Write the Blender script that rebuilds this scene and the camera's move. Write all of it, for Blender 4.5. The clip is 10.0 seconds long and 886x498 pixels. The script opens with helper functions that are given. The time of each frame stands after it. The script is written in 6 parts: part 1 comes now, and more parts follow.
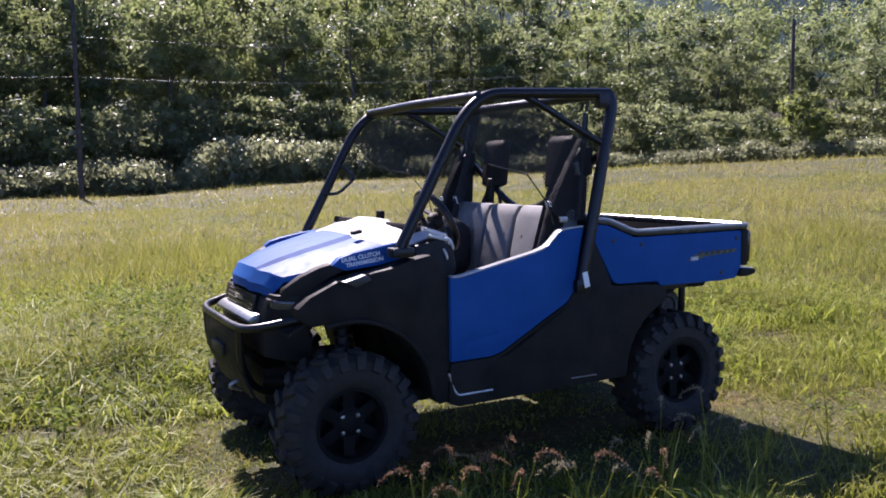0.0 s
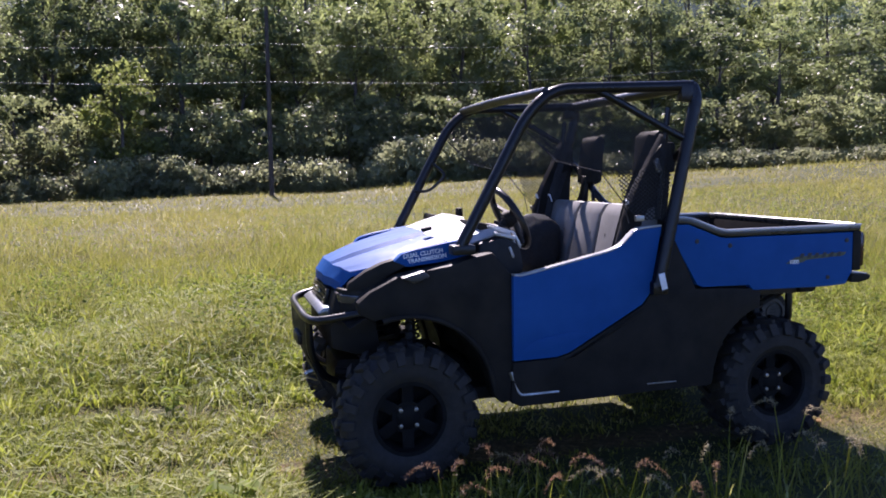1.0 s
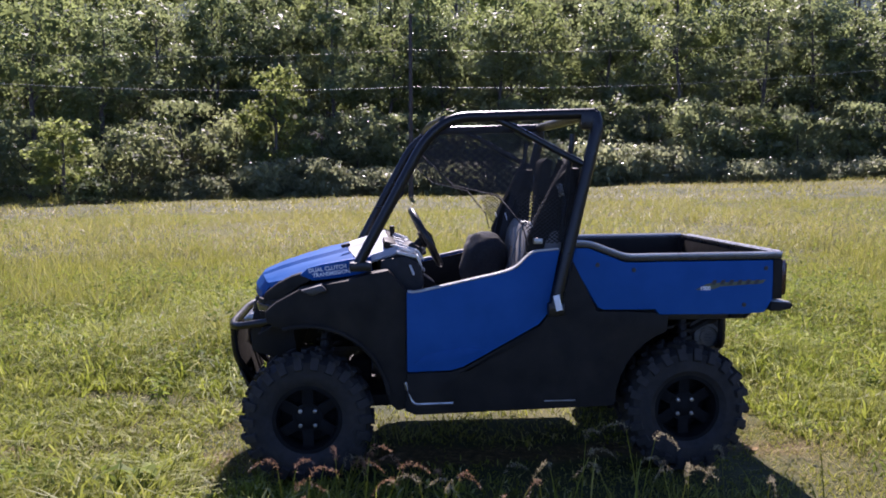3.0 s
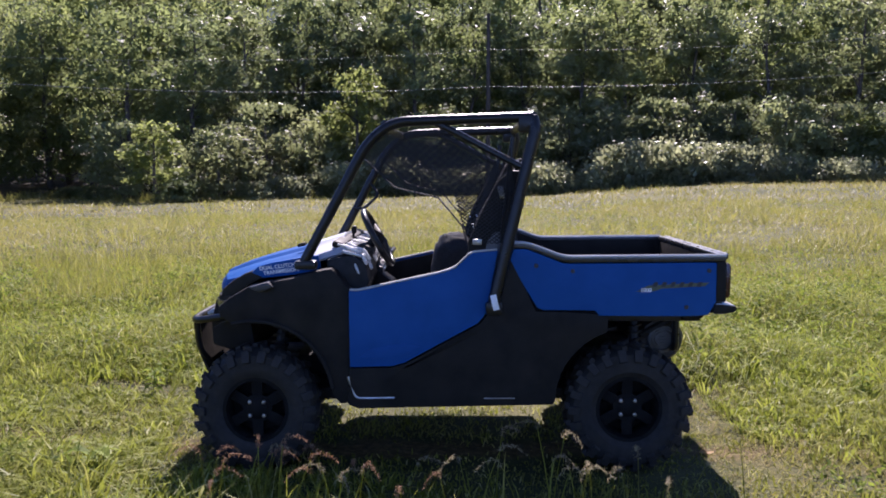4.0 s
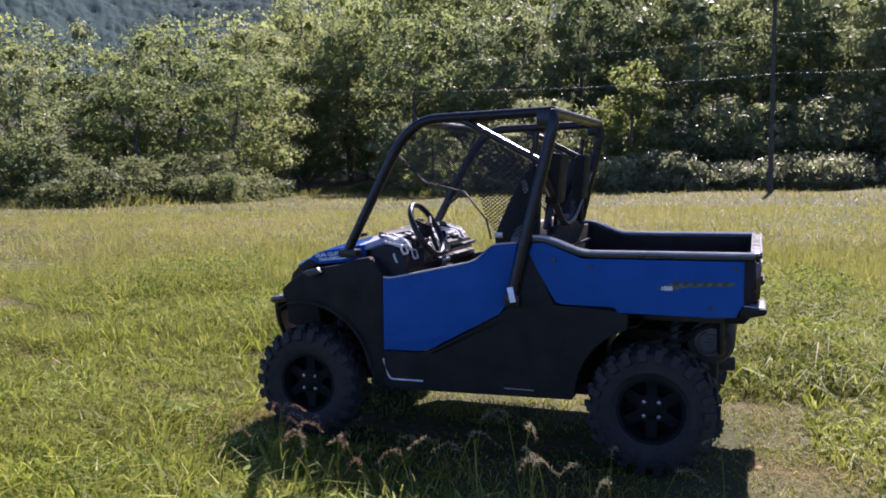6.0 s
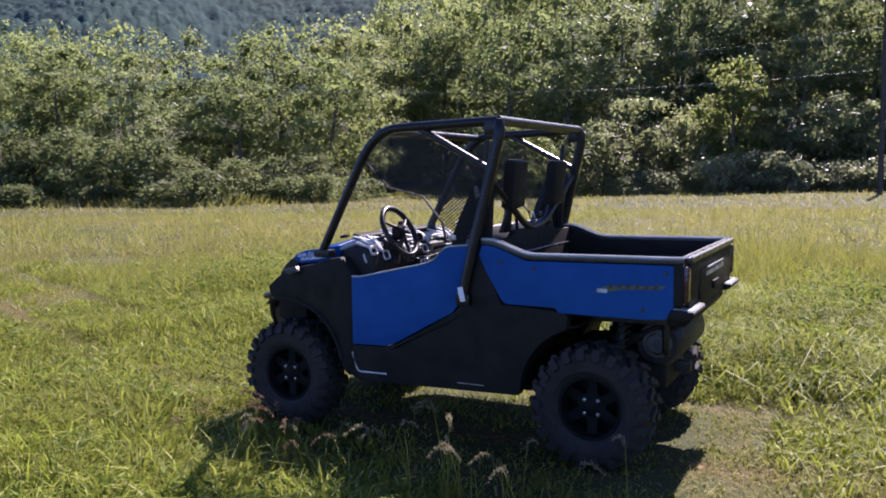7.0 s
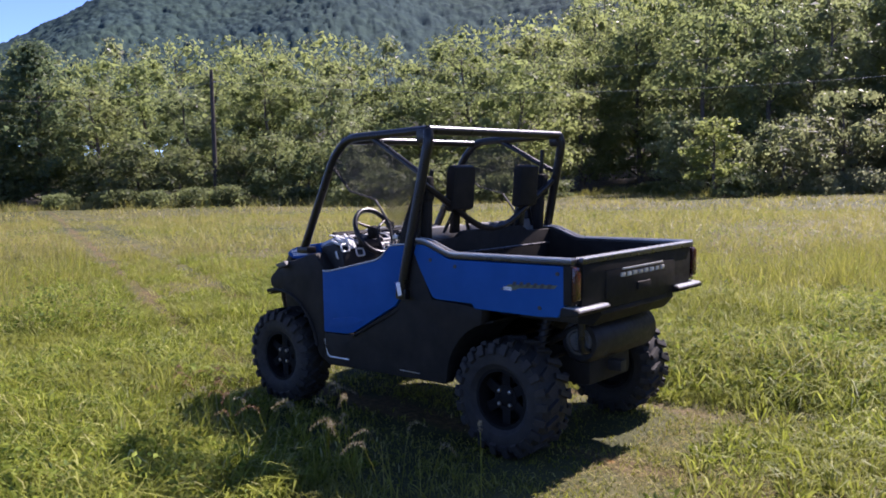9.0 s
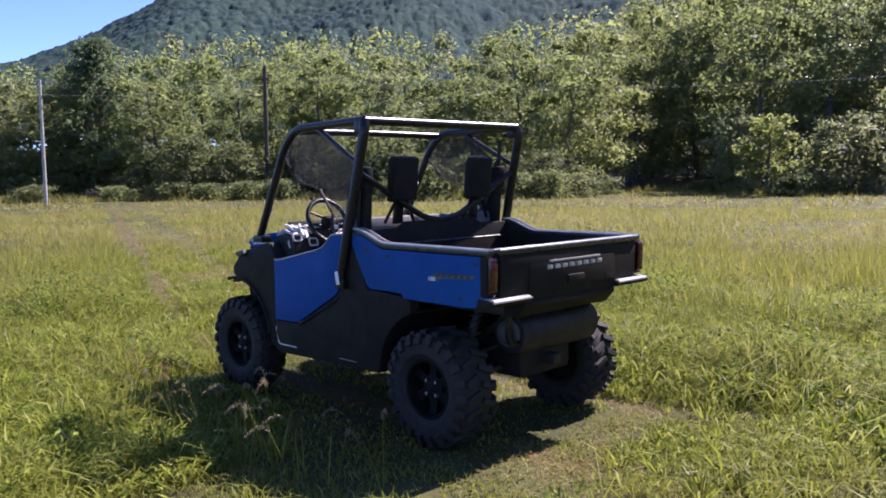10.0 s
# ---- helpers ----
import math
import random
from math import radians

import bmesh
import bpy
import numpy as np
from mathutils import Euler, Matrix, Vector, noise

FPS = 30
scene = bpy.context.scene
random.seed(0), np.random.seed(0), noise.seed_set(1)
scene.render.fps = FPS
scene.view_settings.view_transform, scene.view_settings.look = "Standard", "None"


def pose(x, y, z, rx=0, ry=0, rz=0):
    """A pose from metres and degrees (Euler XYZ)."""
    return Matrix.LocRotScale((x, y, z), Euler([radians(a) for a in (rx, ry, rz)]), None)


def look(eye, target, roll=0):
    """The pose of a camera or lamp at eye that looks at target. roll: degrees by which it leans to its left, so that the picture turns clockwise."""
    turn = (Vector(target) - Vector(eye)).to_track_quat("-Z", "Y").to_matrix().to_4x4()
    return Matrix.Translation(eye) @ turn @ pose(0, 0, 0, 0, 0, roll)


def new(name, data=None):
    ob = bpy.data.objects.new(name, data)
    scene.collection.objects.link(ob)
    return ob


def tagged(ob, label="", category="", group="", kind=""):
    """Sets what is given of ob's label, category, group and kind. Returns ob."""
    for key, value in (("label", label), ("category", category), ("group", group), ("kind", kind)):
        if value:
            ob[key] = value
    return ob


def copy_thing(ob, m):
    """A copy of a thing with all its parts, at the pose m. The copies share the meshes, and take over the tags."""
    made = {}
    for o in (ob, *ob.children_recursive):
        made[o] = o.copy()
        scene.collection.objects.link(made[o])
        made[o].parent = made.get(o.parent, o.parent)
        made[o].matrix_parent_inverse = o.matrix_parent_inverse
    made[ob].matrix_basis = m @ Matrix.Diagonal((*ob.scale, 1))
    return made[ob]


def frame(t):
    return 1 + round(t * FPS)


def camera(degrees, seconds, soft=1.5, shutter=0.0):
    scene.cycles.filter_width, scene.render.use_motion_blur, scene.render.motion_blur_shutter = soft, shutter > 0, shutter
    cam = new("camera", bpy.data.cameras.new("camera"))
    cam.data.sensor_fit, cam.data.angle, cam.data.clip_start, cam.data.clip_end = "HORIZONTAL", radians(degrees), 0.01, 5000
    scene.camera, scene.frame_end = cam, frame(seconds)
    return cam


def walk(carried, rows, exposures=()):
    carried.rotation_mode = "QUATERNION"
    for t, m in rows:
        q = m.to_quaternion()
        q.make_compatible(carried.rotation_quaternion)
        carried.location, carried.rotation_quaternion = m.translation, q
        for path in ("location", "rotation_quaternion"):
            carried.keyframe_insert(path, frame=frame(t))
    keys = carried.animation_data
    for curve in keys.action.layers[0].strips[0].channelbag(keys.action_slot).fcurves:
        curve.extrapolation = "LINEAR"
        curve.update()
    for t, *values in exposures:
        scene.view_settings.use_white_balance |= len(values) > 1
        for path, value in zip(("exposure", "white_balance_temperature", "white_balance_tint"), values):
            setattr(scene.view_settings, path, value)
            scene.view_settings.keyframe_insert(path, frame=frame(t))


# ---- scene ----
cam = camera(55.1, 10.0, 1.8)
EXPOSURE, KELVIN, TINT = 1.50, 6100, 32
PATH = [
    (0, (-0.186, 0.234, 1.564), (-0.106, 2.223, 1.378), -0.8),
    (0.5, (0.078, 0.357, 1.569), (0.072, 2.348, 1.381), -0.7),
    (1, (0.394, 0.271, 1.554), (0.051, 2.233, 1.369), -1.0),
    (1.5, (0.722, 0.206, 1.577), (0.199, 2.128, 1.394), -1.0),
    (2, (1.066, 0.268, 1.574), (0.512, 2.181, 1.392), -0.5),
    (2.5, (1.378, 0.281, 1.621), (0.79, 2.184, 1.441), -0.2),
    (4, (2.529, 0.513, 1.661), (1.644, 2.298, 1.485), -0.3),
    (4.5, (2.867, 0.625, 1.663), (1.979, 2.408, 1.483), 0.0),
    (5, (3.151, 0.808, 1.624), (2.113, 2.507, 1.44), -0.3),
    (5.5, (3.442, 1.032, 1.651), (2.176, 2.57, 1.473), -0.5),
    (6, (3.827, 1.217, 1.646), (2.397, 2.603, 1.465), -0.7),
    (7.5, (4.955, 1.935, 1.68), (3.328, 3.083, 1.505), -0.7),
    (8, (5.245, 2.204, 1.663), (3.591, 3.315, 1.487), -0.6),
    (8.5, (5.498, 2.521, 1.696), (3.796, 3.555, 1.518), -0.5),
    (9, (5.811, 2.863, 1.681), (3.978, 3.646, 1.509), -1.1),
    (9.5, (6.003, 3.23, 1.647), (4.134, 3.919, 1.477), -0.9),
    (10, (6.112, 3.576, 1.636), (4.23, 4.229, 1.457), -0.6),
]
walk(cam, [(t, look(eye, target, roll)) for t, eye, target, roll in PATH], [(0.0, EXPOSURE, KELVIN, TINT), (10.0, EXPOSURE, KELVIN, TINT)])

# ---- light ----
SUN_YAW, SUN_UP = 23.0, 46.0      # degrees: left of +y, and above the horizon
world = bpy.data.worlds.new("world")
scene.world = world
world.use_nodes = True
wn, wl = world.node_tree.nodes, world.node_tree.links
sky = wn.new("ShaderNodeTexSky")
sky.sky_type, sky.sun_disc = "NISHITA", False
sky.sun_elevation, sky.sun_rotation = radians(SUN_UP), radians(-SUN_YAW)
sky.altitude, sky.air_density, sky.dust_density, sky.ozone_density = 3000, 0.6, 0.0, 5.0
wn["Background"].inputs[1].default_value = 0.118
wl.new(sky.outputs[0], wn["Background"].inputs[0])
SUN_WAY = Vector((-math.sin(radians(SUN_YAW)) * math.cos(radians(SUN_UP)), math.cos(radians(SUN_YAW)) * math.cos(radians(SUN_UP)), math.sin(radians(SUN_UP))))
sun = new("sun", bpy.data.lights.new("sun", "SUN"))
sun.data.energy, sun.data.angle, sun.data.color = 4.7, radians(0.53), (1.0, 0.94, 0.84)
sun.matrix_world = look(SUN_WAY * 200, (0, 0, 0))


# ---- materials ----
class Mat:
    """A node material under construction."""

    def __init__(self, name):
        self.m = bpy.data.materials.new(name)
        self.m.use_nodes = True
        self.n, self.l = self.m.node_tree.nodes, self.m.node_tree.links
        self.b = self.n["Principled BSDF"]
        self.out = self.n["Material Output"]

    def node(self, kind, **values):
        nd = self.n.new(kind)
        for k, v in values.items():
            nd.inputs[k.replace("_", " ")].default_value = v
        return nd

    def where(self, kind="Object"):
        if kind == "World":
            return self.n.new("ShaderNodeNewGeometry").outputs["Position"]
        return self.n.new("ShaderNodeTexCoord").outputs[kind]

    def noise(self, at, scale, detail=5.0, rough=0.55):
        nd = self.node("ShaderNodeTexNoise", Scale=scale, Detail=detail, Roughness=rough)
        self.l.new(at, nd.inputs["Vector"])
        return nd.outputs["Fac"]

    def ramp(self, fac, stops):
        nd = self.n.new("ShaderNodeValToRGB")
        e = nd.color_ramp.elements
        while len(e) < len(stops):
            e.new(0.5)
        for el, (p, c) in zip(e, stops):
            el.position, el.color = p, (*c, 1) if len(c) == 3 else c
        self.l.new(fac, nd.inputs[0])
        return nd.outputs[0]

    def mix(self, fac, a, b, mode="MIX"):
        nd = self.n.new("ShaderNodeMix")
        nd.data_type, nd.blend_type = "RGBA", mode
        for sock, v in ((nd.inputs[0], fac), (nd.inputs[6], a), (nd.inputs[7], b)):
            if isinstance(v, bpy.types.NodeSocket):
                self.l.new(v, sock)
            else:
                sock.default_value = v if isinstance(v, (int, float)) else (*v, 1)
        return nd.outputs[2]

    def math(self, op, a, b=0.0):
        nd = self.n.new("ShaderNodeMath")
        nd.operation = op
        for sock, v in zip(nd.inputs, (a, b)):
            if isinstance(v, bpy.types.NodeSocket):
                self.l.new(v, sock)
            else:
                sock.default_value = v
        return nd.outputs[0]

    def put(self, key, v):
        if isinstance(v, bpy.types.NodeSocket):
            self.l.new(v, self.b.inputs[key])
        else:
            self.b.inputs[key].default_value = (*v, 1) if isinstance(v, tuple) else v
        return self

    def bump(self, height, strength, distance):
        nd = self.node("ShaderNodeBump", Strength=strength, Distance=distance)
        self.l.new(height, nd.inputs["Height"])
        self.l.new(nd.outputs[0], self.b.inputs["Normal"])
        return self


def plain(name, dark, light, scale=6.0, rough=(0.4, 0.6), metal=0.0, bump=0.0, grain=180.0, coat=0.0, spec=0.5):
    """Painted, moulded or metal surface: two tones of dust and wear, varied gloss, fine grain."""
    k = Mat(name)
    at = k.where()
    big, fine = k.noise(at, scale), k.noise(at, grain, 3)
    k.put("Base Color", k.ramp(big, [(0.32, dark), (0.72, light)]))
    k.put("Roughness", k.ramp(k.noise(at, scale * 2.7), [(0.3, (rough[0],) * 3), (0.7, (rough[1],) * 3)]))
    k.put("Metallic", metal).put("Specular IOR Level", spec)
    if coat:
        k.put("Coat Weight", coat).put("Coat Roughness", 0.08)
    if bump:
        k.bump(fine, bump, 0.002)
    return k.m


def leafy(name, stops, glow, patch=None, rough=0.55, through_share=0.4, spec=0.3, tint=0.5):
    """Leaves and blades: one tone for each leaf, patches over the plant, light shining through."""
    k = Mat(name)
    one = k.n.new("ShaderNodeNewGeometry").outputs["Random Per Island"]
    col = k.ramp(one, stops)
    if patch:
        col = k.mix(k.ramp(k.noise(k.where("World"), patch[0], 3), [(0.42, (0, 0, 0)), (0.62, (1, 1, 1))]), col, k.mix(0.7, col, patch[1]))
    tree = k.n.new("ShaderNodeObjectInfo").outputs["Random"]
    col = k.mix(k.math("MULTIPLY", tree, 0.5), col, k.mix(0.6, col, glow))
    shade = k.math("FRACT", k.math("MULTIPLY", tree, 7.31))
    col = k.mix(k.math("MULTIPLY", shade, 0.55), col, k.mix(1.0, col, (0.45, 0.55, 0.62), "MULTIPLY"))
    k.put("Base Color", col).put("Roughness", rough).put("Specular IOR Level", spec)
    tl = k.n.new("ShaderNodeBsdfTranslucent")
    k.l.new(k.mix(tint, col, glow), tl.inputs[0])
    ms = k.n.new("ShaderNodeMixShader")
    ms.inputs[0].default_value = through_share
    k.l.new(k.b.outputs[0], ms.inputs[1])
    k.l.new(tl.outputs[0], ms.inputs[2])
    k.l.new(ms.outputs[0], k.out.inputs[0])
    return k.m


BLUE = plain("blue_paint", (0.009, 0.064, 0.225), (0.016, 0.088, 0.285), 4, (0.42, 0.56), spec=0.07)
BLACK = plain("black_plastic", (0.014, 0.013, 0.0115), (0.027, 0.024, 0.020), 7, (0.5, 0.68), bump=0.25, spec=0.1)
TUBE = plain("black_powder_coat", (0.005, 0.005, 0.006), (0.010, 0.010, 0.010), 9, (0.26, 0.4), bump=0.15, spec=0.35)
# pale grey holds the sun's glint on black edges, bars and step tops
GLOSS = plain("pale_edge_glint", (0.30, 0.30, 0.29), (0.46, 0.46, 0.44), 5, (0.18, 0.30), bump=0.05, spec=0.8)
RUBBER = plain("tyre_rubber", (0.011, 0.010, 0.0085), (0.024, 0.020, 0.015), 12, (0.7, 0.9), bump=0.4)
RIM = plain("dull_black_rim", (0.006, 0.006, 0.006), (0.012, 0.011, 0.010), 12, (0.6, 0.8), bump=0.2, spec=0.12)
RAIL = plain("satin_black_rail", (0.020, 0.019, 0.018), (0.036, 0.034, 0.031), 6, (0.22, 0.38), bump=0.1, spec=0.55)
# pale tone stands for sun glare on the dark dash
DASH_GLARE = plain("pale_dash_glare", (0.45, 0.45, 0.44), (0.66, 0.66, 0.64), 9, (0.25, 0.4), spec=0.6)
STEEL = plain("dull_steel", (0.25, 0.25, 0.24), (0.42, 0.42, 0.41), 20, (0.3, 0.5), 1.0)
DARKSTEEL = plain("dark_steel", (0.016, 0.015, 0.014), (0.040, 0.036, 0.032), 14, (0.45, 0.65), 0.4, bump=0.2)
SEAT = plain("grey_vinyl", (0.125, 0.123, 0.12), (0.18, 0.178, 0.172), 8, (0.45, 0.6), bump=0.3)
WEB = plain("black_webbing", (0.012, 0.012, 0.012), (0.02, 0.02, 0.02), 30, (0.7, 0.9))
RED = plain("red_lens", (0.035, 0.006, 0.005), (0.05, 0.008, 0.006), 10, (0.2, 0.3), coat=0.2)
CLEAR = plain("headlight_lens", (0.02, 0.02, 0.024), (0.05, 0.05, 0.055), 10, (0.12, 0.2), 0.0, coat=0.3)
WHITE = plain("white_print", (0.74, 0.75, 0.76), (0.84, 0.84, 0.84), 40, (0.4, 0.5))
OLIVE = plain("olive_print", (0.05, 0.07, 0.045), (0.10, 0.11, 0.05), 25, (0.4, 0.5))
INK = plain("black_print", (0.02, 0.02, 0.025), (0.03, 0.03, 0.03), 25, (0.4, 0.5))
CAPRING = plain("dull_grey_cap", (0.085, 0.083, 0.075), (0.13, 0.125, 0.11), 18, (0.5, 0.65), 0.2, spec=0.3)
SILVER = plain("silver_badge", (0.18, 0.19, 0.19), (0.30, 0.30, 0.30), 30, (0.3, 0.4), 0.7)
# pale grey stands in for sun glare behind the hood
COWL_GLARE = plain("pale_cowl_glare", (0.30, 0.32, 0.36), (0.40, 0.42, 0.45), 6, (0.45, 0.6), bump=0.1, spec=0.2)
DASH = plain("dark_dash_plastic", (0.012, 0.012, 0.012), (0.024, 0.023, 0.022), 14, (0.45, 0.6), bump=0.2, spec=0.2)
POLE_WOOD = plain("weathered_pole_wood", (0.035, 0.028, 0.022), (0.075, 0.060, 0.05), 3, (0.8, 0.95), bump=0.5, grain=60)
POLE_PALE = plain("pale_pole_wood", (0.34, 0.32, 0.28), (0.48, 0.46, 0.42), 3, (0.7, 0.9), bump=0.4, grain=60)
BARK = plain("bark", (0.055, 0.043, 0.033), (0.13, 0.11, 0.09), 5, (0.85, 0.95), bump=0.8, grain=30)
WIRE = plain("weathered_cable", (0.12, 0.12, 0.12), (0.20, 0.20, 0.19), 3, (0.4, 0.55), spec=0.4)

LEAF_TALL = leafy("tall_tree_leaves", [(0.0, (0.046, 0.066, 0.028)), (0.5, (0.080, 0.106, 0.043)), (0.88, (0.125, 0.148, 0.060)), (1.0, (0.17, 0.155, 0.08))], (0.45, 0.53, 0.18), (0.09, (0.15, 0.14, 0.06)), through_share=0.5, rough=0.55, spec=0.12)
LEAF_POPLAR = leafy("pale_glinting_leaves", [(0.0, (0.032, 0.048, 0.022)), (0.5, (0.076, 0.102, 0.046)), (0.88, (0.140, 0.164, 0.078)), (1.0, (0.19, 0.175, 0.10))], (0.43, 0.51, 0.20), (0.09, (0.17, 0.15, 0.08)), through_share=0.52, rough=0.45, spec=0.3)
LEAF_LOW = leafy("low_tree_leaves", [(0.0, (0.034, 0.052, 0.023)), (0.6, (0.076, 0.100, 0.042)), (1.0, (0.11, 0.13, 0.058))], (0.34, 0.40, 0.15), (0.2, (0.12, 0.11, 0.05)), through_share=0.45, rough=0.55, spec=0.15)
# paler copy of the low tree leaves, backlight put into its colour
LEAF_BACKLIT = leafy("pale_backlit_leaves", [(0.0, (0.045, 0.064, 0.031)), (0.6, (0.105, 0.130, 0.060)), (1.0, (0.17, 0.185, 0.095))], (0.42, 0.47, 0.20), (0.2, (0.16, 0.14, 0.08)), through_share=0.55, rough=0.45, spec=0.3)
LEAF_BUSH = leafy("bush_leaves", [(0.0, (0.06, 0.080, 0.040)), (0.6, (0.115, 0.130, 0.068)), (1.0, (0.19, 0.20, 0.11))], (0.54, 0.56, 0.30), rough=0.35, spec=0.5, through_share=0.55)
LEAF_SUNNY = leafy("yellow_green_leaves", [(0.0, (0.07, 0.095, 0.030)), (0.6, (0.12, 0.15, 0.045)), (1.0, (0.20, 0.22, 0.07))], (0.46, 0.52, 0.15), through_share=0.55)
NEEDLE = leafy("conifer_leaves", [(0.0, (0.040, 0.066, 0.037)), (0.7, (0.074, 0.108, 0.056)), (1.0, (0.11, 0.14, 0.072))], (0.27, 0.35, 0.15), through_share=0.45)
GRASS = leafy("grass_blades", [(0.0, (0.014, 0.026, 0.004)), (0.4, (0.072, 0.102, 0.011)), (0.7, (0.26, 0.28, 0.030)), (0.86, (0.45, 0.39, 0.115)), (1.0, (0.68, 0.60, 0.32))], (0.46, 0.48, 0.06), (0.9, (0.22, 0.19, 0.07)), through_share=0.45, rough=0.52, spec=0.16, tint=0.28)
STRAW = leafy("field_grass", [(0.0, (0.030, 0.042, 0.010)), (0.4, (0.105, 0.132, 0.028)), (0.8, (0.26, 0.235, 0.070)), (1.0, (0.50, 0.41, 0.22))], (0.40, 0.39, 0.08), (0.12, (0.23, 0.185, 0.085)), through_share=0.45)
SEEDHEAD = leafy("seed_heads", [(0.0, (0.17, 0.11, 0.05)), (0.5, (0.27, 0.19, 0.09)), (1.0, (0.40, 0.32, 0.18))], (0.4, 0.3, 0.2))
WEED = leafy("weed_leaves", [(0.0, (0.025, 0.046, 0.010)), (0.5, (0.105, 0.155, 0.020)), (1.0, (0.37, 0.41, 0.065))], (0.40, 0.48, 0.08), rough=0.6, spec=0.12, tint=0.3)
DRYLEAF = plain("dry_leaf", (0.30, 0.17, 0.05), (0.45, 0.27, 0.08), 30, (0.6, 0.8))


# ---- terrain ----
CENTRE = np.array([2.5, 1.0])
AZ = [-180, -60, -30, -14, 0, 8, 14, 20, 40, 100, 180]
RISE = [0.0, 2.0, 2.1, 1.55, 0.95, 0.85, 0.55, 0.1, 0.0, 0.0, 0.0]
EDGE_AZ = [-60, 35, 45, 48, 51, 55, 58, 67, 80, 98, 120]
EDGE = [62, 62, 54, 60, 72, 62, 51, 47, 53, 57, 60]


def azimuth(x, y):
    return np.degrees(np.arctan2(-(x - CENTRE[0]), y - CENTRE[1]))


def ground_z(x, y):
    x, y = np.asarray(x, float), np.asarray(y, float)
    r, az = np.hypot(x - CENTRE[0], y - CENTRE[1]), azimuth(x, y)
    s = np.clip((r - 8) / 52, 0, 1)
    z = np.interp(az, AZ, RISE) * s * s * (3 - 2 * s)
    z += 0.015 * np.sin(x * 1.1 + 0.6) * np.sin(y * 0.9 + 1.1) + 0.03 * np.sin(x * 0.3) * np.sin(y * 0.27 + 2)
    hill = np.clip((r - 70) / 100, 0, 1)
    front = np.clip((70 - np.abs(az - 20)) / 25, 0, 1)
    return z + 15 * hill * hill * (3 - 2 * hill) * (0.25 + 0.75 * front)


def spot(az, r):
    """The ground point at an azimuth (degrees left of +y) and a distance from the middle of the walk."""
    a = math.radians(az)
    x, y = CENTRE[0] - r * math.sin(a), CENTRE[1] + r * math.cos(a)
    return x, y, float(ground_z(x, y))


# The vehicle's frame: x ahead, y to its left, z up, on the ground between its wheels.
HEADING = 205.6
VEHICLE = pose(0.237, 5.353, 0, 0, 0, HEADING)
CH, SH = math.cos(radians(HEADING)), math.sin(radians(HEADING))


def to_vehicle(x, y):
    dx, dy = np.asarray(x) - 0.237, np.asarray(y) - 5.353
    return dx * CH + dy * SH, -dx * SH + dy * CH


RUT = 0.58


def track_offset(x, y):
    """Metres to the left of the middle line of the worn track."""
    u, v = to_vehicle(x, y)
    bend = np.logaddexp(0, (u - 2.4) * 1.5) / 1.5
    return (v + 0.25 + 0.41 * bend) / np.sqrt(1 + (0.41 * (u > 2.4)) ** 2)


def mesh_of(name, verts, faces, material, smooth=False):
    """A mesh from arrays: verts (n, 3), faces (m, k)."""
    me = bpy.data.meshes.new(name)
    m, k = faces.shape
    me.vertices.add(len(verts))
    me.vertices.foreach_set("co", np.ascontiguousarray(verts, np.float32).ravel())
    me.loops.add(m * k)
    me.loops.foreach_set("vertex_index", np.ascontiguousarray(faces, np.int32).ravel())
    me.polygons.add(m)
    me.polygons.foreach_set("loop_start", np.arange(0, m * k, k, dtype=np.int32))
    me.polygons.foreach_set("loop_total", np.full(m, k, np.int32))
    me.polygons.foreach_set("use_smooth", np.full(m, smooth))
    me.update(calc_edges=True)
    me.materials.append(material)
    return me


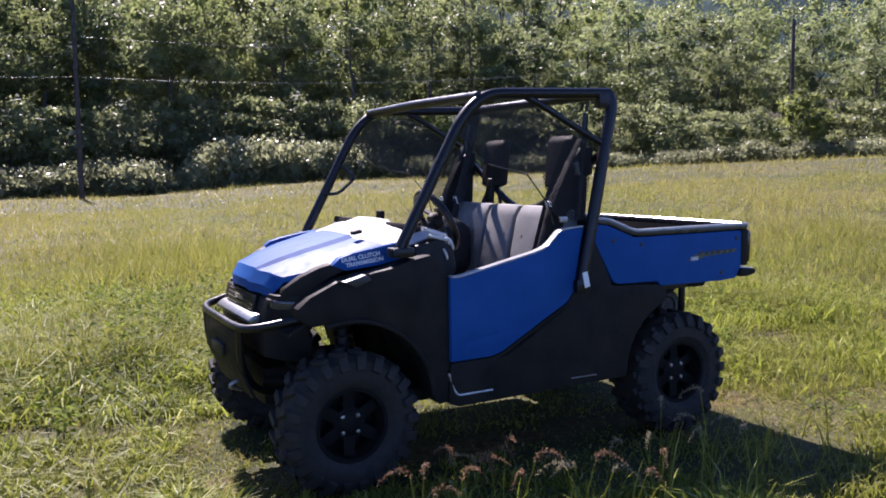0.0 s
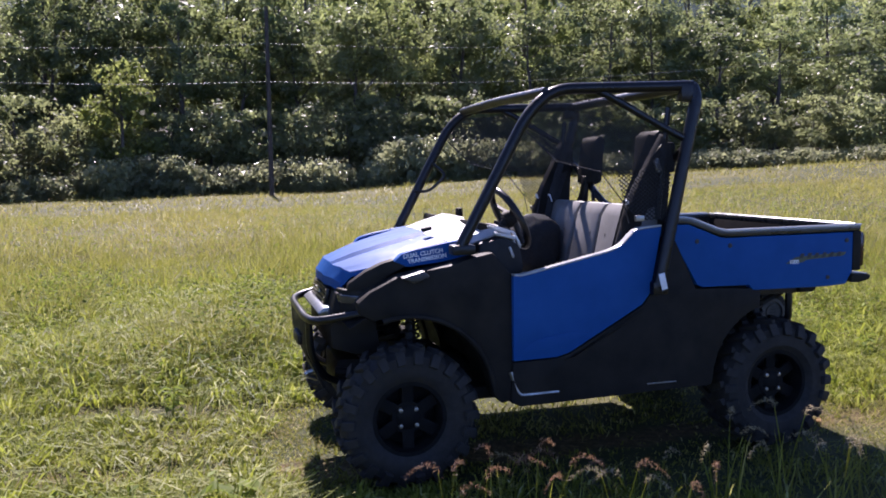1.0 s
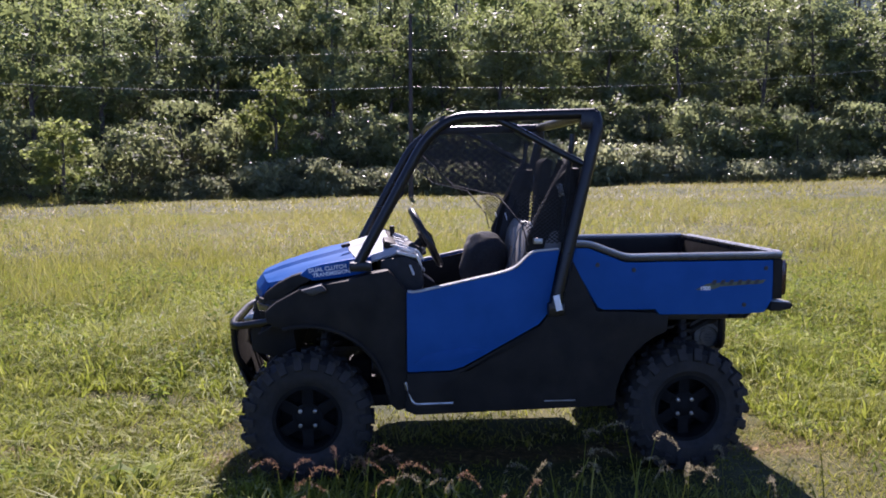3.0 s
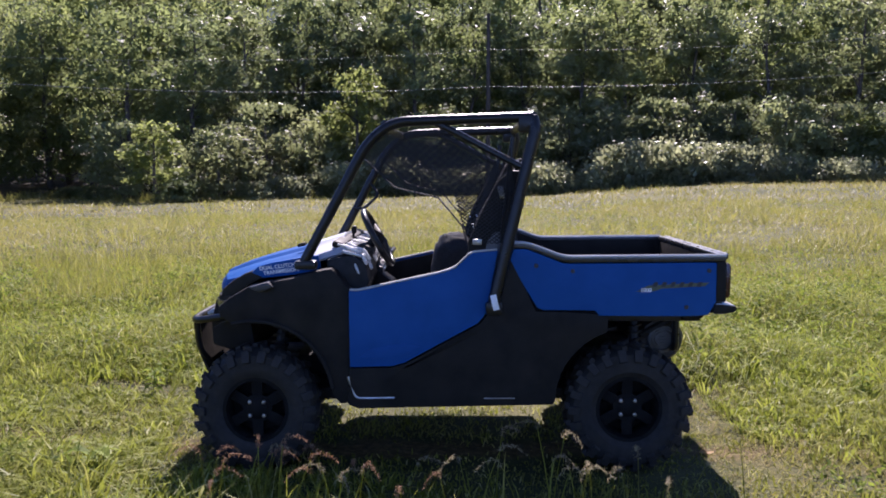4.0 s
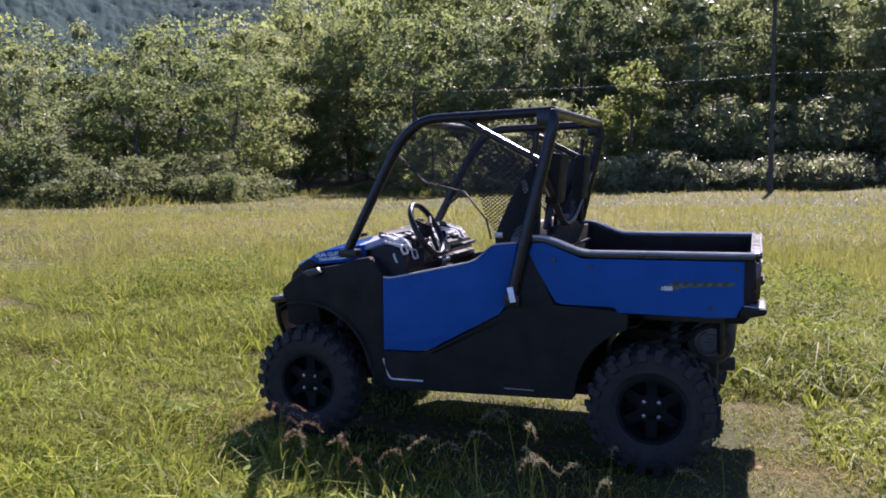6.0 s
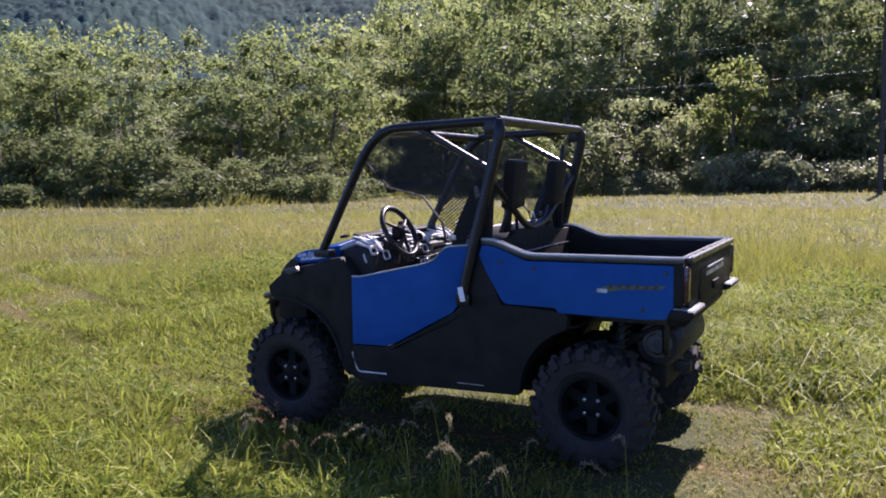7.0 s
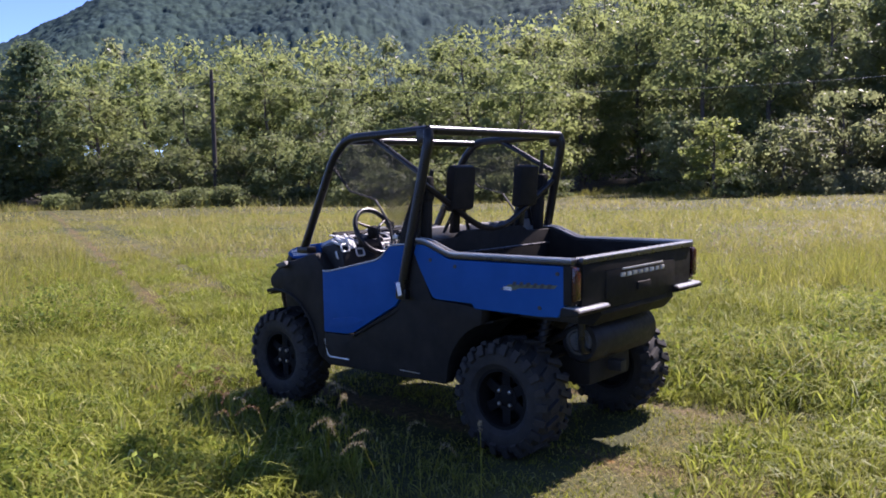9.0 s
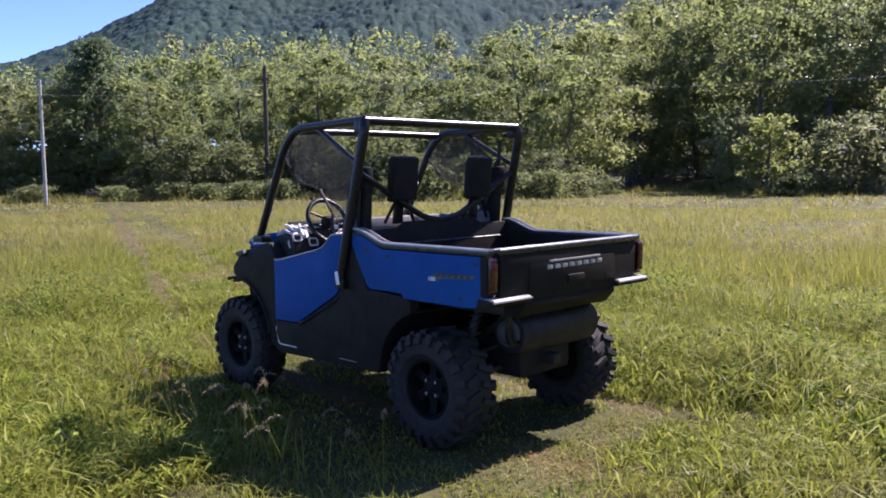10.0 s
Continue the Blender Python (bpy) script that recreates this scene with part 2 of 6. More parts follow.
def ground_material():
    k = Mat("field_soil_and_thatch")
    at = k.where("World")
    sep = k.n.new("ShaderNodeSeparateXYZ")
    k.l.new(at, sep.inputs[0])
    big, mid, fine = k.noise(at, 0.12, 4), k.noise(at, 1.3, 6), k.noise(at, 22, 5, 0.7)
    green = k.ramp(mid, [(0.3, (0.022, 0.030, 0.009)), (0.5, (0.042, 0.050, 0.017)), (0.7, (0.085, 0.078, 0.032))])
    tan = k.ramp(mid, [(0.3, (0.05, 0.052, 0.016)), (0.7, (0.12, 0.11, 0.038))])
    col = k.mix(k.ramp(big, [(0.42, (0, 0, 0)), (0.6, (1, 1, 1))]), green, tan)
    # worn ruts of the track, by the same line as track_offset
    u = k.math("ADD", k.math("MULTIPLY", k.math("SUBTRACT", sep.outputs[0], 0.237), CH), k.math("MULTIPLY", k.math("SUBTRACT", sep.outputs[1], 5.353), SH))
    v = k.math("ADD", k.math("MULTIPLY", k.math("SUBTRACT", sep.outputs[0], 0.237), -SH), k.math("MULTIPLY", k.math("SUBTRACT", sep.outputs[1], 5.353), CH))
    off = k.math("ADD", k.math("ADD", v, 0.25), k.math("MULTIPLY", k.math("MAXIMUM", k.math("SUBTRACT", u, 2.3), 0.0), 0.41))
    rut = k.math("ABSOLUTE", k.math("SUBTRACT", k.math("ABSOLUTE", off), RUT))
    worn = k.math("SUBTRACT", k.math("SUBTRACT", k.math("MULTIPLY", mid, 1.0), 0.02), rut)
    worn = k.math("SUBTRACT", worn, k.math("MULTIPLY", k.math("LESS_THAN", off, 0.0), 0.12))
    worn = k.math("SUBTRACT", worn, k.math("MULTIPLY", k.math("LESS_THAN", u, -1.5), 0.06))
    worn = k.math("ADD", worn, k.math("MULTIPLY", k.math("GREATER_THAN", u, 3.0), 0.03))
    worn = k.math("SUBTRACT", worn, k.math("MULTIPLY", k.math("GREATER_THAN", u, 8.0), 0.10))
    soil = k.ramp(fine, [(0.3, (0.050, 0.035, 0.014)), (0.55, (0.110, 0.078, 0.033)), (0.75, (0.22, 0.162, 0.074))])
    col = k.mix(k.ramp(worn, [(0.28, (0, 0, 0)), (0.42, (1, 1, 1))]), col, soil)
    # leaf litter under the woods, darkened to hold the trees' shade too
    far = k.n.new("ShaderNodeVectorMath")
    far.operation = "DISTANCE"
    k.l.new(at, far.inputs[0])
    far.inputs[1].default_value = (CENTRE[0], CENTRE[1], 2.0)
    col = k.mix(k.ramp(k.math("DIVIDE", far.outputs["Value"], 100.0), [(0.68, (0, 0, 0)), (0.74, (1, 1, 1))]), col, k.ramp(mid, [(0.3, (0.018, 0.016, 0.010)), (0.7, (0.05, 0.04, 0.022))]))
    k.put("Base Color", k.mix(k.ramp(fine, [(0.35, (0.45, 0.45, 0.45)), (0.6, (0, 0, 0))]), col, k.mix(0.5, col, (0.03, 0.03, 0.012))))
    k.put("Roughness", 0.9).put("Specular IOR Level", 0.2)
    k.bump(k.math("ADD", k.math("MULTIPLY", fine, 0.5), mid), 0.7, 0.05)
    return k.m


def build_ground():
    radii = np.concatenate([[0.0], np.linspace(0.4, 20, 60), np.geomspace(20.6, 200, 60), np.geomspace(215, 4500, 26)])
    n = 256
    a = np.linspace(0, 2 * np.pi, n, endpoint=False)
    x = CENTRE[0] - np.outer(radii, np.sin(a))
    y = CENTRE[1] + np.outer(radii, np.cos(a))
    v = np.stack([x, y, ground_z(x, y)], -1).reshape(-1, 3)
    i, j = np.meshgrid(np.arange(len(radii) - 1), np.arange(n), indexing="ij")
    j2 = (j + 1) % n
    f = np.stack([i * n + j, i * n + j2, (i + 1) * n + j2, (i + 1) * n + j], -1).reshape(-1, 4)
    f = f[:, ::-1]
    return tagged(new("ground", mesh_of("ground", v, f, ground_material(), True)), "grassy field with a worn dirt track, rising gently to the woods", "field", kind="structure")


build_ground()


def crown_lumps(p, q, cell, seed):
    """Rounded tree crowns over a slope: 0 between them, 1 at their tops. p, q: metres along and up the slope."""
    rng = np.random.default_rng(seed)
    table = rng.uniform(0, 1, (3, 128, 128))
    ci, cj = np.floor(p / cell).astype(int), np.floor(q / cell).astype(int)
    best = np.zeros_like(p)
    for di in (-1, 0, 1):
        for dj in (-1, 0, 1):
            i, j = ci + di, cj + dj
            ox, oy, big = (table[k, i % 128, j % 128] for k in range(3))
            reach = cell * (0.55 + 0.4 * big)
            d2 = ((p - (i + ox) * cell) ** 2 + (q - (j + oy) * cell) ** 2) / reach**2
            best = np.maximum(best, np.sqrt(np.clip(1 - d2, 0, 1)) * (0.55 + 0.45 * big))
    return best


def build_mountain():
    """Wooded ridge far behind the field: crowns as rounded lumps of one slope."""
    rng = np.random.default_rng(5)
    az = np.concatenate([np.linspace(-60, -32, 20, endpoint=False), np.linspace(-32, -8, 110, endpoint=False), np.linspace(-8, 42, 40, endpoint=False), np.linspace(42, 103, 540, endpoint=False), np.linspace(103, 122, 12)])
    top = np.interp(az, [-75, -40, 0, 40, 70, 80, 88, 92, 96.5, 100, 106, 125], [11, 15, 17, 17.5, 16, 13.8, 11.0, 9.0, 7.0, 5.6, 4.6, 4.0])
    top = top + 0.15 * np.sin(az * 0.45)
    s = np.linspace(0, 1, 150) ** 0.9
    r = 420 + 800 * s[:, None] + 90 * np.sin(np.radians(az) * 7)[None] * s[:, None] * (1 - s[:, None])
    ridge = np.tan(np.radians(top))[None] * 1220
    z = 14 + (ridge - 14) * s[:, None] ** 1.15
    gully = 17 * np.sin(np.radians(az)[None] * 19 + 5.5 * s[:, None]) * s[:, None] * (1 - s[:, None]) * 2
    along = np.broadcast_to(np.radians(az)[None] * 820, r.shape)
    lump = crown_lumps(along, r * 0.5, 8.5, 7)
    z = z + gully + 3.4 * crown_lumps(along, r * 0.5, 15.0, 9) + 3.4 * lump + 1.7 * crown_lumps(along, r * 0.5, 4.5, 8) + 0.5 * rng.normal(0, 1, z.shape)
    x = CENTRE[0] - r * np.sin(np.radians(az))[None]
    y = CENTRE[1] + r * np.cos(np.radians(az))[None]
    v = np.stack([x, y, z], -1).reshape(-1, 3)
    n = len(az)
    i, j = np.meshgrid(np.arange(len(s) - 1), np.arange(n - 1), indexing="ij")
    f = np.stack([i * n + j, (i + 1) * n + j, (i + 1) * n + j + 1, i * n + j + 1], -1).reshape(-1, 4)
    k = Mat("hazy_distant_woods")
    at = k.where("World")
    # distance haze mixed into the base colour as blue
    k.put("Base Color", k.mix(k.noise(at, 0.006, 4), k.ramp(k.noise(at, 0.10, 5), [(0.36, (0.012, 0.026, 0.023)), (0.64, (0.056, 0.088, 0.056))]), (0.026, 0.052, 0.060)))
    k.put("Roughness", 0.95).put("Specular IOR Level", 0.05)
    k.bump(k.noise(at, 0.35, 4, 0.6), 0.35, 2.0)
    tagged(new("backdrop_mountain", mesh_of("backdrop_mountain", v, f, k.m, True)), "wooded mountain ridge far behind the trees, haze put into its blue-green", "mountain", kind="structure")


build_mountain()


# ---- plants ----
def unit(v):
    return v / np.maximum(np.linalg.norm(v, axis=-1, keepdims=True), 1e-9)


def leaf_cards(rng, at, size, face, slim=0.6, tri=False):
    """One rhombic leaf spray at each place, facing outwards from its clump: verts and quads."""
    n = len(at)
    face = unit(face + (0, 0, 0.35) + rng.normal(0, 0.55, (n, 3)))
    way = unit(np.cross(face, rng.normal(0, 1, (n, 3))))
    side = np.cross(face, way)
    ln = size * rng.uniform(0.6, 1.35, (n, 1))
    fold = np.cross(way, side) * ln * rng.uniform(-0.15, 0.15, (n, 1))
    if tri:
        ln = ln * 1.2
        v = np.stack([at - way * ln * 0.5 + side * ln * slim * 0.55, at + way * ln * 0.6, at - way * ln * 0.4 - side * ln * slim * 0.55], 1)
        return v.reshape(-1, 3), np.arange(3 * n).reshape(n, 3)
    v = np.stack([at - way * ln * 0.5, at + side * ln * slim * 0.5 + fold, at + way * ln * 0.5, at - side * ln * slim * 0.5 + fold], 1)
    return v.reshape(-1, 3), np.arange(4 * n).reshape(n, 4)


def taper(path, radii, segs=7):
    """A tapered limb along a path, as verts and quads."""
    path = np.asarray(path, float)
    way = unit(np.gradient(path, axis=0))
    ref = np.array([1.0, 0.3, 0.1]) if abs(way[0][2]) > 0.8 else np.array([0, 0, 1.0])
    a = unit(np.cross(way, ref))
    b = np.cross(way, a)
    t = np.linspace(0, 2 * np.pi, segs, endpoint=False)
    ring = a[:, None] * np.cos(t)[None, :, None] + b[:, None] * np.sin(t)[None, :, None]
    v = (path[:, None] + ring * np.asarray(radii)[:, None, None]).reshape(-1, 3)
    i, j = np.meshgrid(np.arange(len(path) - 1), np.arange(segs), indexing="ij")
    j2 = (j + 1) % segs
    return v, np.stack([i * segs + j, i * segs + j2, (i + 1) * segs + j2, (i + 1) * segs + j], -1).reshape(-1, 4)


def joined(pieces):
    vs, fs, base = [], [], 0
    for v, f in pieces:
        vs.append(v), fs.append(f + base)
        base += len(v)
    return np.concatenate(vs), np.concatenate(fs)


def make_tree(name, seed, height, spread, low, clumps, leaves, size, leaf_mat, label, category, shape="round", split=False):
    """A tree at the origin: Empty > trunk (with limbs), crown. low: where the crown begins, as a share of the height."""
    rng = np.random.default_rng(seed)
    root = new(name)
    wood, ends = [], []
    lean = rng.normal(0, 0.04, 2)
    zs = np.linspace(0, height * 0.93, 9)
    stem = np.stack([lean[0] * zs + 0.12 * np.sin(zs * 0.7 + seed), lean[1] * zs + 0.12 * np.cos(zs * 0.6 + seed), zs], -1)
    r0 = 0.016 * height + 0.02
    wood.append(taper(stem, r0 * (1 - 0.9 * zs / zs[-1]) + 0.01, 9))
    for c in range(clumps):
        t = low + (0.97 - low) * (c + rng.uniform(0, 1)) / clumps
        at = np.array([np.interp(t * height, zs, stem[:, k]) for k in range(3)])
        u = (t - low) / (1 - low)
        if shape == "cone":
            reach = spread * (1.02 - u) ** 0.8
        elif shape == "mound":
            reach = spread * math.sqrt(max(0.0, 1 - u * u)) * 0.95
        else:
            reach = spread * (0.35 + 0.65 * math.sin(math.pi * min(1, 0.18 + 0.82 * u))) if u < 0.98 else spread * 0.2
        reach *= rng.uniform(0.45, 1.12)
        turn = c * 2.4 + rng.uniform(-0.5, 0.5)
        end = at + np.array([math.cos(turn) * reach, math.sin(turn) * reach, reach * rng.uniform(-0.1, 0.45) * (0.2 if shape == "cone" else 1)])
        end[2] = min(max(end[2], 0.3), height)
        low_z = at[2] - min(at[2] * 0.6, reach * 0.5)
        start = np.array([np.interp(low_z, zs, stem[:, k]) for k in range(3)])
        mid = (start + end) / 2 + (0, 0, reach * 0.12)
        if c % 2 == 0:
            wood.append(taper([start, mid, end], [r0 * 0.34 * (1 - 0.6 * u), r0 * 0.2, 0.012], 5))
        ends.append(end)
        if reach > spread * 0.6:
            ends.append(at * 0.45 + end * 0.55 + rng.normal(0, 0.15, 3))
    limbs = wood[1:] if split else []
    v, f = joined(wood[:1] if split else wood)
    trunk = new("trunk", mesh_of(name + "_trunk", v, f, BARK, True))
    trunk.parent = root
    for lv, lf in limbs:
        limb = new("limb", mesh_of(name + "_limb", lv, lf, BARK, True))
        limb.parent = trunk
    per = leaves // len(ends)
    inside = per // 6
    pts, outs, cores, faces = [], [], [], []
    for e in ends:
        rad = spread * rng.uniform(0.30, 0.50) * (0.6 if shape == "cone" else 1)
        flat = 0.45 if shape == "round" and height < 8 else 0.7
        d = unit(rng.normal(0, 1, (per - inside, 3))) * rad * rng.uniform(0.25, 1.1, (per - inside, 1)) ** 0.35
        d[:, 2] *= flat
        pts.append(e + d)
        outs.append(unit(d))
        d = unit(rng.normal(0, 1, (inside, 3))) * rad * rng.uniform(0.0, 0.62, (inside, 1))
        d[:, 2] *= flat
        cores.append(e + d)
        faces.append(unit(d))
    pts, cores = np.concatenate(pts), np.concatenate(cores)
    pts[:, 2] = np.maximum(pts[:, 2], 0.06)
    cores[:, 2] = np.maximum(cores[:, 2], 0.2)
    v, f = joined([leaf_cards(rng, pts, size, np.concatenate(outs), 0.75, True), leaf_cards(rng, cores, min(size * 2.6, 0.5), np.concatenate(faces), 0.8, True)])
    crown = new("crown", mesh_of(name + "_crown", v, f, leaf_mat))
    crown.parent = root
    return tagged(root, label, category)


def planted(proto, places):
    """Copies of a plant: rows of azimuth, distance, height factor."""
    first = True
    for az, r, k, turn in places:
        x, y, z = spot(az, r)
        m = pose(x, y, z - 0.05, 0, 0, turn) @ Matrix.Diagonal((k * 0.5 + 0.5, k * 0.5 + 0.5, k, 1))
        if first:
            proto.matrix_basis = m
            first = False
        else:
            copy_thing(proto, Matrix(m) @ Matrix.Diagonal((1 / proto.scale[0], 1 / proto.scale[1], 1 / proto.scale[2], 1)))


TALL_SIZE = [(16, 4.4, 0.05, 26, 9000), (17, 4.0, 0.08, 24, 8400), (15, 4.8, 0.04, 28, 9400), (18, 4.2, 0.10, 24, 8600), (16, 3.8, 0.06, 26, 8800), (16, 4.6, 0.08, 24, 3000), (17, 4.3, 0.10, 24, 2800)]
TALL = [make_tree("deciduous_tree", 11 + k, h, s, lo, c, n, 0.18 if n > 5000 else 0.30, LEAF_POPLAR if k in (3, 4, 6) else LEAF_TALL, "tall tree with pale glinting leaves in the woods beyond the field" if k in (3, 4, 6) else "tall leafy green deciduous tree in the woods beyond the field", "tree")
        for k, (h, s, lo, c, n) in enumerate(TALL_SIZE)]
LOW_SIZE = [(6.5, 2.9), (5.6, 3.2), (7.2, 3.0)]
LOW = [make_tree("small_tree", 31 + k, h, s, 0.06, 26, 4200, 0.17, LEAF_LOW if k == 2 else LEAF_BACKLIT, "low spreading leafy tree at the wood's edge", "tree", "mound" if k else "round")
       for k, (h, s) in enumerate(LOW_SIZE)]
SUNNY = make_tree("sapling", 41, 9.0, 2.3, 0.2, 20, 3000, 0.19, LEAF_SUNNY, "slender tree with bright yellow-green sunlit leaves", "tree", split=True)
SPIRE = make_tree("conifer", 51, 15, 5.2, 0.06, 80, 9500, 0.22, NEEDLE, "pointed dark green evergreen tree at the wood's edge", "tree", "cone")
BUSH_SIZE = [(1.9, 1.7), (1.5, 2.1), (2.4, 1.9)]
BUSH = [make_tree("bush", 61 + k, h, s, 0.03, 24, 2600, 0.12, LEAF_LOW if k == 2 else LEAF_BUSH, "vine-covered leafy bush along the edge of the field", "bush", "mound")
        for k, (h, s) in enumerate(BUSH_SIZE)]


def edge_at(az):
    return float(np.interp(az, EDGE_AZ, EDGE))


def crown_line(az):
    """How high the woods stand against the sky, in degrees."""
    return float(np.interp(az, [-45, -30, -22, -14, -8, 0, 45, 52, 58, 64, 74, 85, 92, 98, 110], [10.2, 10.6, 10.9, 11.6, 13.5, 15.5, 15.5, 13.5, 11.6, 10.6, 9.8, 9.0, 8.4, 7.0, 6.5]))


def plant_woods():
    rng = random.Random(4)
    tall = [[] for _ in TALL]
    for row, (gap, back, share, end) in enumerate([(5.2, 9, 0.74, 110), (5.2, 16, 0.92, 110), (6.0, 27, 1.03, 110), (8.0, 44, 1.05, 56)]):
        az = -46.0 + row
        while az < end:
            r = edge_at(az) + back + rng.uniform(-2.5, 2.5)
            if az < 45:
                r += 5
            if 47 < az < 56:
                r = max(r, 77 + row * 8)
            z = spot(az, r)[2]
            want = r * math.tan(math.radians(crown_line(az) * rng.uniform(0.86, 1.0) * share)) + 1.6 - z
            pale = rng.random() < (0.85 if az < 44 else 0.12)
            k = (6 if pale else 5) if row > 1 else 3 + rng.randrange(2) if pale else rng.randrange(3)
            tall[k].append((az, r, min(1.6, max(0.42, want / TALL_SIZE[k][0])), rng.uniform(0, 360)))
            az += math.degrees(gap / r) * rng.uniform(0.8, 1.25)
    for p, rows in zip(TALL, tall):
        planted(p, rows)
    # low trees in front of the tall ones: azimuth, height, metres behind the field's edge
    low = [[] for _ in LOW]
    for k, (az, h, back) in enumerate([(-43, 4.6, 4), (-39, 4.2, 5), (-35, 4.6, 4), (-31, 4.4, 4), (-27, 4.0, 5), (-20.5, 3.8, 4), (-18, 3.9, 3), (-15, 4.6, 4), (-12, 5.0, 4), (-8, 5.2, 4), (-4.5, 5.4, 4),
                                       (-1.5, 5.0, 4), (1.8, 5.6, 5), (4.5, 6.0, 4), (7.5, 6.2, 5), (10, 6.4, 6), (12.6, 6.7, 5), (15.5, 6.2, 6), (18, 6.0, 6), (21, 6.2, 5), (24, 6.4, 6), (26.8, 6.4, 5), (29.3, 6.0, 4),
                                       (34.8, 6.0, 4), (38.3, 6.9, 4), (41.3, 4.7, 1), (47.2, 5.2, 1), (58.5, 2.4, 4), (60.2, 3.6, 3), (62.4, 3.4, 3), (64.9, 3.2, 2), (68.6, 3.4, 3), (70.6, 4.9, 3), (72.8, 4.6, 3), (75.2, 5.6, 4),
                                       (77.6, 5.0, 5), (81.6, 4.6, 3), (84.5, 5.1, 2), (87.0, 4.0, 5), (92.5, 4.6, 7), (95.5, 4.4, 6), (99, 5.0, 6), (103, 5.0, 5), (107, 5.4, 5)]):
        # past 56 degrees the leaves darkened for shade, before it the backlit ones
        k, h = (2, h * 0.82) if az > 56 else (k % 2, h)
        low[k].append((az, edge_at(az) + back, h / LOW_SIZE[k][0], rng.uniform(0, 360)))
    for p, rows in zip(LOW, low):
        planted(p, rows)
    planted(SUNNY, [(32.1, 64, 1.08, 20), (-23.2, 64, 0.56, 140), (45.2, 54.5, 0.56, 60), (0.4, 66, 0.55, 220)])
    planted(SPIRE, [(90.3, 64, 0.80, 0), (97, 72, 0.62, 80), (100, 66, 0.7, 200)])
    # bushes along the edge of the field: azimuth, height
    bush = [[] for _ in BUSH]
    places = [(16.4, 1.7), (15, 2.4), (13.6, 2.9), (12.3, 2.7), (11, 2.4), (9.7, 2.4), (8.4, 2.5), (7.1, 2.1), (6, 1.6), (22.3, 1.9), (21, 1.7), (19.8, 1.9), (18.4, 1.5), (24.7, 1.5), (25.9, 1.9), (27.2, 1.6), (28.6, 1.9),
              (30, 2.2), (31.5, 2.5), (33, 2.0), (35, 1.5), (37, 1.3), (39.2, 1.1), (43.2, 1.2), (44.2, 1.5), (48.8, 1.0), (50.4, 0.9), (56.2, 1.3), (57.6, 1.5), (59.2, 1.7), (61.2, 1.5), (66.6, 2.0), (69.8, 1.4), (74, 1.2), (78.2, 1.3), (80.4, 1.2), (83, 1.1), (86, 1.2), (89, 1.0), (94.5, 1.1), (98, 1.2)]
    places += [(4.4 - 1.75 * k, (1.5, 1.1, 1.3, 0.9, 1.2, 1.0, 1.4)[k % 7] * (1 if k < 6 else 0.85)) for k in range(28)]
    for k, (az, h) in enumerate(places):
        k = 2 if az > 40 else k % 2
        bush[k].append((az, edge_at(az) + rng.uniform(-0.6, 0.8), h / BUSH_SIZE[k][0], rng.uniform(0, 360)))
    for p, rows in zip(BUSH, bush):
        planted(p, rows)


plant_woods()


# ---- poles and wires ----
def make_pole(az, r, height, material, arm_at, label, girth=0.16):
    x, y, z = spot(az, r)
    root = new("utility_pole")
    root.matrix_basis = pose(x, y, z - 0.05, 0, 0, 0)
    zs = np.linspace(0, height, 6)
    v, f = taper(np.stack([0.004 * zs, 0 * zs, zs], -1), girth * (1 - 0.3 * zs / height), 12)
    pl = new("pole", mesh_of("pole", v, f, material, True))
    pl.parent = root
    for h in arm_at:
        v, f = joined([taper([(0.0, 0.12, h), (0.0, 0.2, h), (0.0, 0.28, h)], [0.04, 0.06, 0.03], 8)])
        o = new("insulator", mesh_of("insulator", v, f, SILVER, True))
        o.parent = root
    tagged(root, label, "utility pole")
    return np.array([x, y, z])


POLE_A = make_pole(23.5, 56, 12.0, POLE_WOOD, (7.3, 9.7), "dark weathered wooden utility pole at the field's edge")
POLE_B = make_pole(79.35, 56, 9.0, POLE_WOOD, (8.2,), "dark wooden utility pole against the trees")
POLE_C = make_pole(93.4, 51, 7.3, POLE_PALE, (6.4, 5.8), "pale sunlit wooden utility pole", 0.11)
POLE_D = make_pole(-22.6, 64, 10.0, POLE_WOOD, (8.0,), "thin dark wooden utility pole among bushes")


def wire(a, b, sag, radius=0.022):
    t = np.linspace(0, 1, 25)[:, None]
    p = a * (1 - t) + b * t - np.array([0, 0, 1.0]) * sag * 4 * t * (1 - t)
    v, f = taper(p, np.full(25, radius), 5)
    return tagged(new("power_line", mesh_of("power_line", v, f, WIRE, True)), "thin sagging overhead cable between wooden poles", "cable")


wire(POLE_A + (0, 0.28, 7.3), POLE_D + (0, 0.28, 8.0), 1.2, 0.012)
wire(POLE_A + (0, 0.28, 7.3), POLE_B + (0, 0.28, 8.2), 1.4, 0.013)
wire(POLE_A + (0, 0.28, 9.7), POLE_D + (0, 0.28, 9.6), 1.2, 0.008)
wire(POLE_A + (0, 0.28, 9.7), POLE_B + (0, 0.28, 8.9), 1.5, 0.008)
wire(POLE_B + (0, 0.28, 8.2), POLE_C + (0, 0.28, 6.4), 0.5, 0.012)


